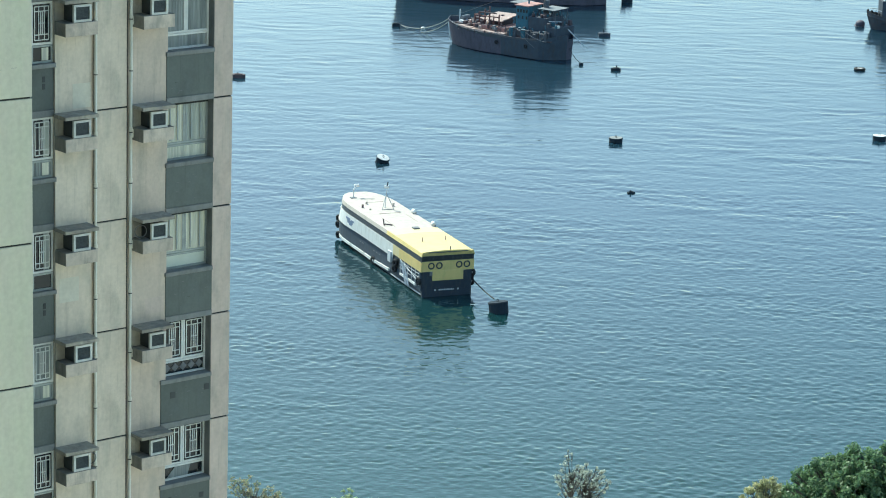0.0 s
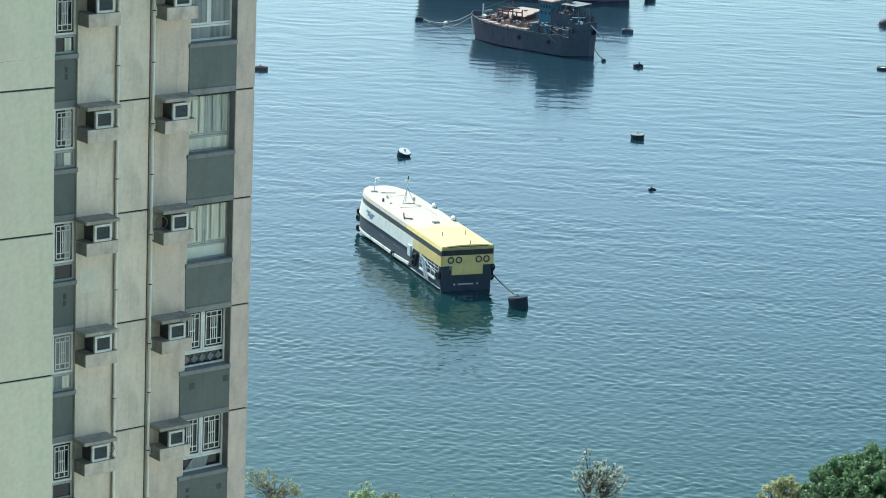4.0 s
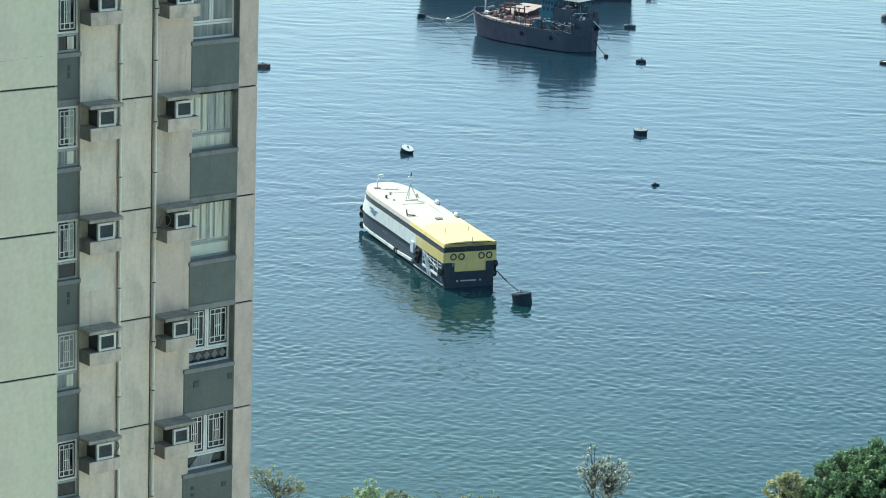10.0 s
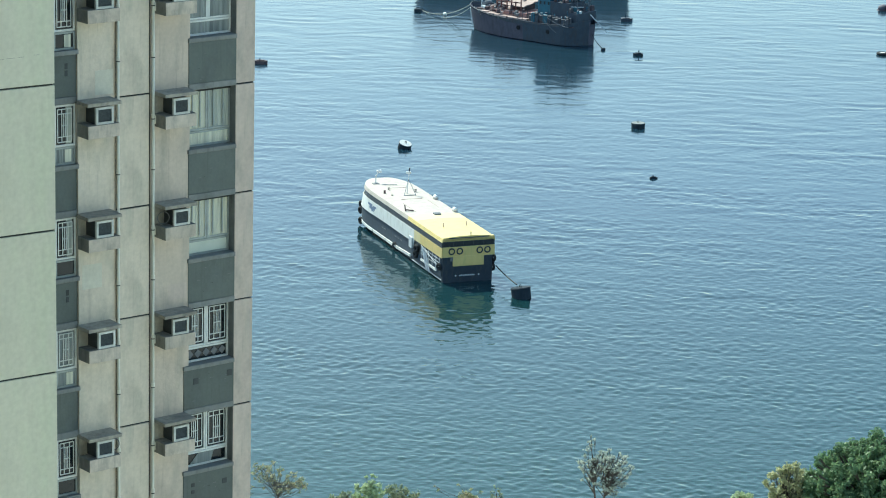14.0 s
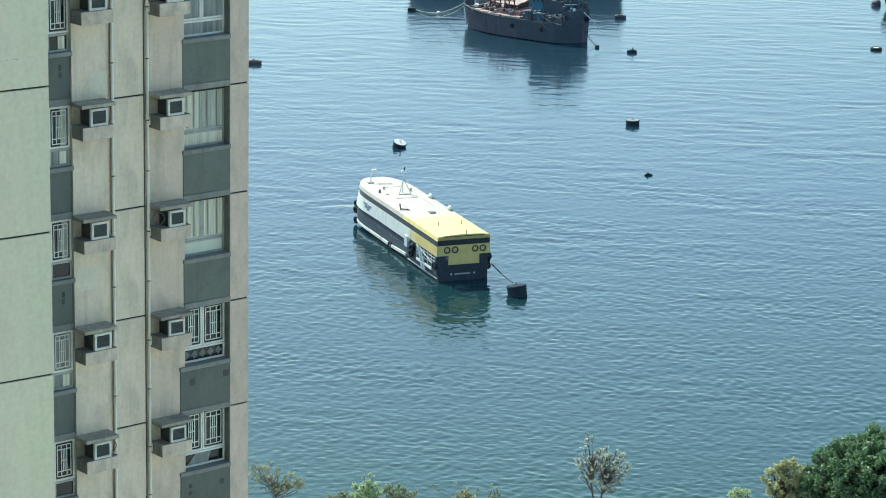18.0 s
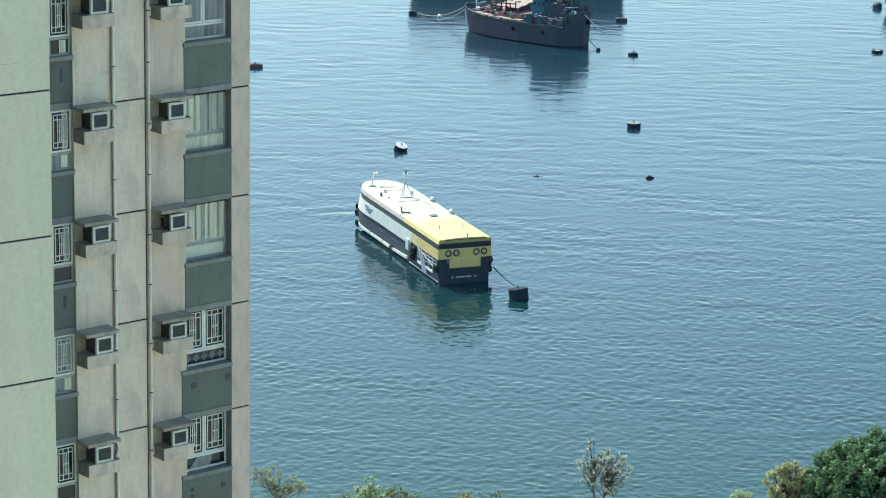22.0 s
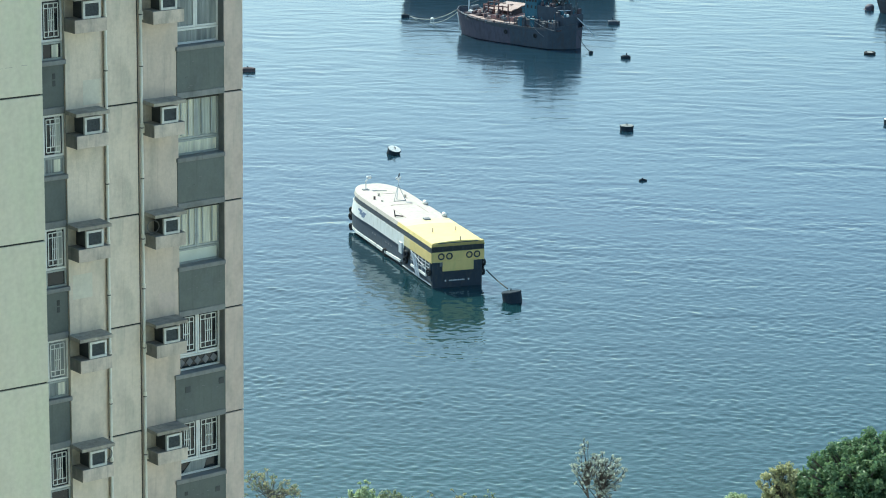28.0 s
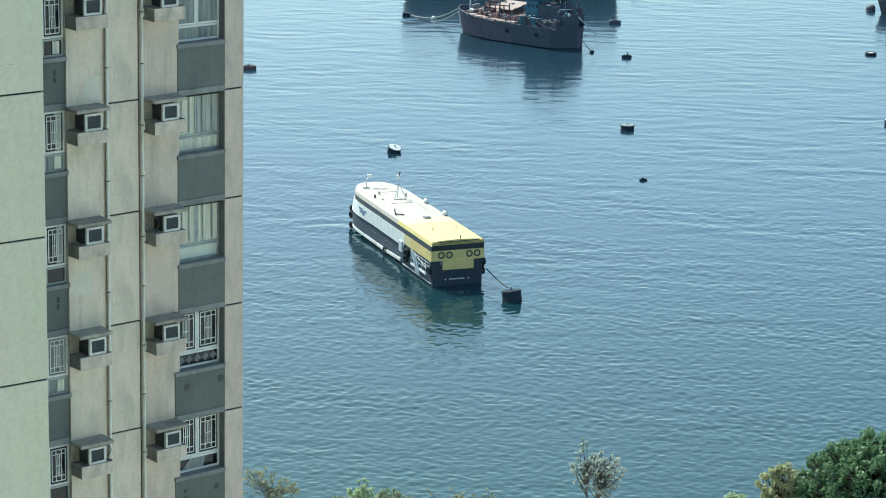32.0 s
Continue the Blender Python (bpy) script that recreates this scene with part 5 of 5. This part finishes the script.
G = 3.0
tree(17.5, 283.5, G, scatter(150, 3.15, 2.3, 2.4, (0.7, 0, 7.4), 0.28, 3) + scatter(18, 2.3, 1.5, 1.0, (0.9, 0, 5.3), 0.26, 4) + [(-0.9, 0, 10.0, 0.36), (-1.2, 0, 10.5, 0.26), (-0.6, 0.2, 10.6, 0.3), (-0.95, 0, 11.0, 0.22), (-1.3, 0, 9.6, 0.42), (2.9, 0, 8.3, 0.3), (3.3, 0, 7.0, 0.3)], LEAF_GREY, 0.13, 65,
     [((-0.4, 0, 0), (-0.5, 0, 8.4)), ((0.3, 0.2, 0), (1.0, 0.1, 7.6))], "slender sparse tree with pale grey-green leaves", seed=11, stem=0.15)
tree(-16.4, 283.5, G, band(80, (-2.6, 6.0), (3.0, 4.7), 0.9, 0.30, 5) + [(-2.9, 0, 4.3, 0.3), (-3.1, 0, 3.6, 0.34), (-1.6, 0, 4.2, 0.26), (-2.4, 0, 6.9, 0.3), (1.2, 0, 3.8, 0.22)], LEAF_RUST, 0.10, 90,
     [((0.1, 0, 0), (-0.1, 0, 5.2))], "flat-topped small tree with rusty green leaves", seed=12, stem=0.085)
tree(-6.6, 283.9, G, scatter(44, 1.8, 1.3, 1.4, (-0.2, 0, 3.8), 0.40, 7) + [(-0.5, 0, 5.7, 0.2), (0.1, 0, 5.9, 0.26), (0.5, 0, 5.7, 0.18)], LEAF_LIME, 0.15, 150,
     [((0, 0, 0), (0, 0, 4.6))], "bright lime green bushy treetop", seed=13, stem=0.07)
tree(-3.4, 284.0, G, scatter(44, 1.8, 1.3, 1.3, (0.1, 0, 3.6), 0.30, 8), LEAF_MID, 0.13, 150, [((0, 0, 0), (0, 0, 3.8))], "olive green bushy treetop on the shore", squash=1.3, seed=14, stem=0.09)
tree(-9.7, 283.8, G, scatter(22, 1.4, 1.2, 0.8, (0, 0, 3.2), 0.36, 9), LEAF_MID, 0.12, 150, [((0, 0, 0), (0, 0, 3.0))], "low olive green bush on the shore", seed=15, stem=0.09)
tree(3.6, 284.0, G, scatter(24, 1.5, 1.3, 0.9, (0.2, 0, 3.8), 0.3, 10) + [(-3.1, 0, 4.4, 0.2), (-3.4, 0, 4.8, 0.16), (-0.9, 0, 5.1, 0.16)], LEAF_RUST, 0.12, 130, [((0, 0, 0), (0.2, 0, 4.0))], "thin twiggy bush with olive leaves", seed=16, stem=0.08)
tree(6.8, 284.0, G, scatter(16, 0.7, 1.0, 1.0, (0, 0, 3.7), 0.26, 20) + [(-0.2, 0, 4.9, 0.16)], LEAF_MID, 0.12, 130, [((0, 0, 0), (0, 0, 4.2))], "small spindly olive shore bush", squash=1.3, seed=17, stem=0.07)
tree(32.9, 282.2, G, scatter(24, 1.3, 1.3, 1.2, (0, 0, 4.5), 0.40, 21), LEAF_LIME, 0.13, 170, [((0, 0, 0), (0, 0, 4.2))], "bright green bush beside a yellowing tree", seed=18)
tree(36.9, 281.5, G, scatter(150, 2.6, 2.2, 2.9, (0.4, 0, 6.4), 0.40, 22), LEAF_YELLOW, 0.14, 150, [((0, 0, 0), (0, 0, 7.0))], "yellowing round tree on the shore", seed=19)
tree(50.7, 281.0, G, dome(560, 12.4, 7.0, 7.9, (0, 0, 4.3), 0.6, 23) + dome(420, 12.8, 7.4, 8.5, (0, 0, 4.3), 0.34, 29) + dome(150, 10.9, 6.0, 6.8, (0, 0, 4.0), 1.0, 33), LEAF_DARK, 0.17, 170, [((0, 0, 0), (0, 0, 8.0)), ((1, 0.5, 0), (5, 1, 8.0)), ((-0.6, 0, 0), (-6, 0, 7.0))],
     "large dense dark green banyan tree", squash=1.4, seed=24, stem=0.45)

# ---------------------------------------------------------------- bird
bird = thing("bird", pose(130, 380, 14), "dark brown kite gliding low over the water", "bird")
bb = bmesh.new()
bmesh.ops.create_icosphere(bb, subdivisions=2, radius=0.2)
for v in bb.verts:
    v.co = Vector((v.co.x * 2.2, v.co.y * 0.8, v.co.z * 0.7))
part("body", bb, FEATHER, bird, smooth=True)
hd = bmesh.new()
bmesh.ops.create_icosphere(hd, subdivisions=2, radius=0.11)
part("head", hd, FEATHER, bird, smooth=True, m=pose(-0.47, 0, 0.04))
part("beak", rod((-0.56, 0, 0.03), (-0.68, 0, 0.0), 0.035, 6, 0.005), BUOY_BLACK, bird)
part("tail", add_prism(bmesh.new(), [(0.3, -0.06), (0.80, -0.21), (0.74, 0.0), (0.80, 0.21), (0.3, 0.06)], -0.02, 0.02), FEATHER, bird)
wings = []
for s in (-1, 1):
    pts = [(-0.18, 0.08 * s), (-0.26, 0.58 * s), (-0.03, 1.08 * s), (0.15, 1.02 * s), (0.13, 0.5 * s), (0.2, 0.08 * s)]
    wings.append((s, part("wing", add_prism(bmesh.new(), pts if s > 0 else pts[::-1], -0.016, 0.016), FEATHER, bird)))


# ---------------------------------------------------------------- what moves
FERRY_SWING = [(0, 0.20, 0.32), (3, 0.14, 0.26), (6, 0.04, 0.10), (9, 0.0, 0.0), (14, -0.08, -0.2), (20, -0.13, -0.32), (25, -0.19, -0.5), (32, -0.19, -0.62)]
BIRD_WAY = [
    (0.0, 258.1, 170.8, 30.0),
    (17.5, 67.0, 357.5, 14.0),
    (18.4, 57.2, 367.1, 14.0),
    (18.8, 52.8, 371.8, 14.0),
    (19.2, 48.8, 375.6, 14.0),
    (19.6, 44.1, 379.9, 14.0),
    (20.0, 39.6, 386.2, 14.0),
    (20.4, 34.8, 390.6, 14.0),
    (20.8, 29.5, 395.3, 14.0),
    (21.2, 24.7, 399.2, 14.0),
    (21.6, 19.6, 403.4, 14.0),
    (22.0, 14.6, 405.8, 14.0),
    (22.5, 7.6, 407.1, 14.0),
    (23.2, -2.1, 402.8, 14.0),
    (24.4, -17.9, 400.1, 14.0),
    (24.8, -22.7, 399.4, 14.0),
    (32.0, -109.1, 459.4, 20.0),
]


def mix(rows, t):
    for a, b in zip(rows, rows[1:]):
        if t <= b[0]:
            f = (t - a[0]) / (b[0] - a[0])
            return [p + (q - p) * f for p, q in zip(a[1:], b[1:])]
    return list(rows[-1][1:])


def motions():
    # the ferry swings slowly on its mooring and rocks a little
    rows = []
    for t in range(0, 33):
        dx, turn = mix(FERRY_SWING, t)
        rows.append((t, pose(FERRY_AT[0] + dx, FERRY_AT[1], 0.015 * math.sin(t * 1.9), 0.05 * math.sin(t * 1.3), 0.12 * math.sin(t * 1.7 + 1), FERRY_AT[2] + turn)))
    walk(ferry, rows)
    # the ripples run before the wind
    walk(water, [(0, pose(1.0, 10.0, 0)), (32, pose(-1.5, -12.0, 0))])
    # the bird crosses from the open water towards the tower
    rows = []
    for t, x, y, z in BIRD_WAY:
        rows.append((t, pose(x, y, z, 10 * math.sin(t * 5), 0, -12)))
    walk(bird, rows)
    for s, w in wings:
        beat = [(0, pose(0, 0, 0, 6 * s))]
        t = 18.0
        while t < 26.0:
            beat.append((t, pose(0, 0, 0, s * (14 + 32 * math.sin(t * 9.0)))))
            t += 0.1
        beat.append((32, pose(0, 0, 0, 6 * s)))
        walk(w, beat)


motions()
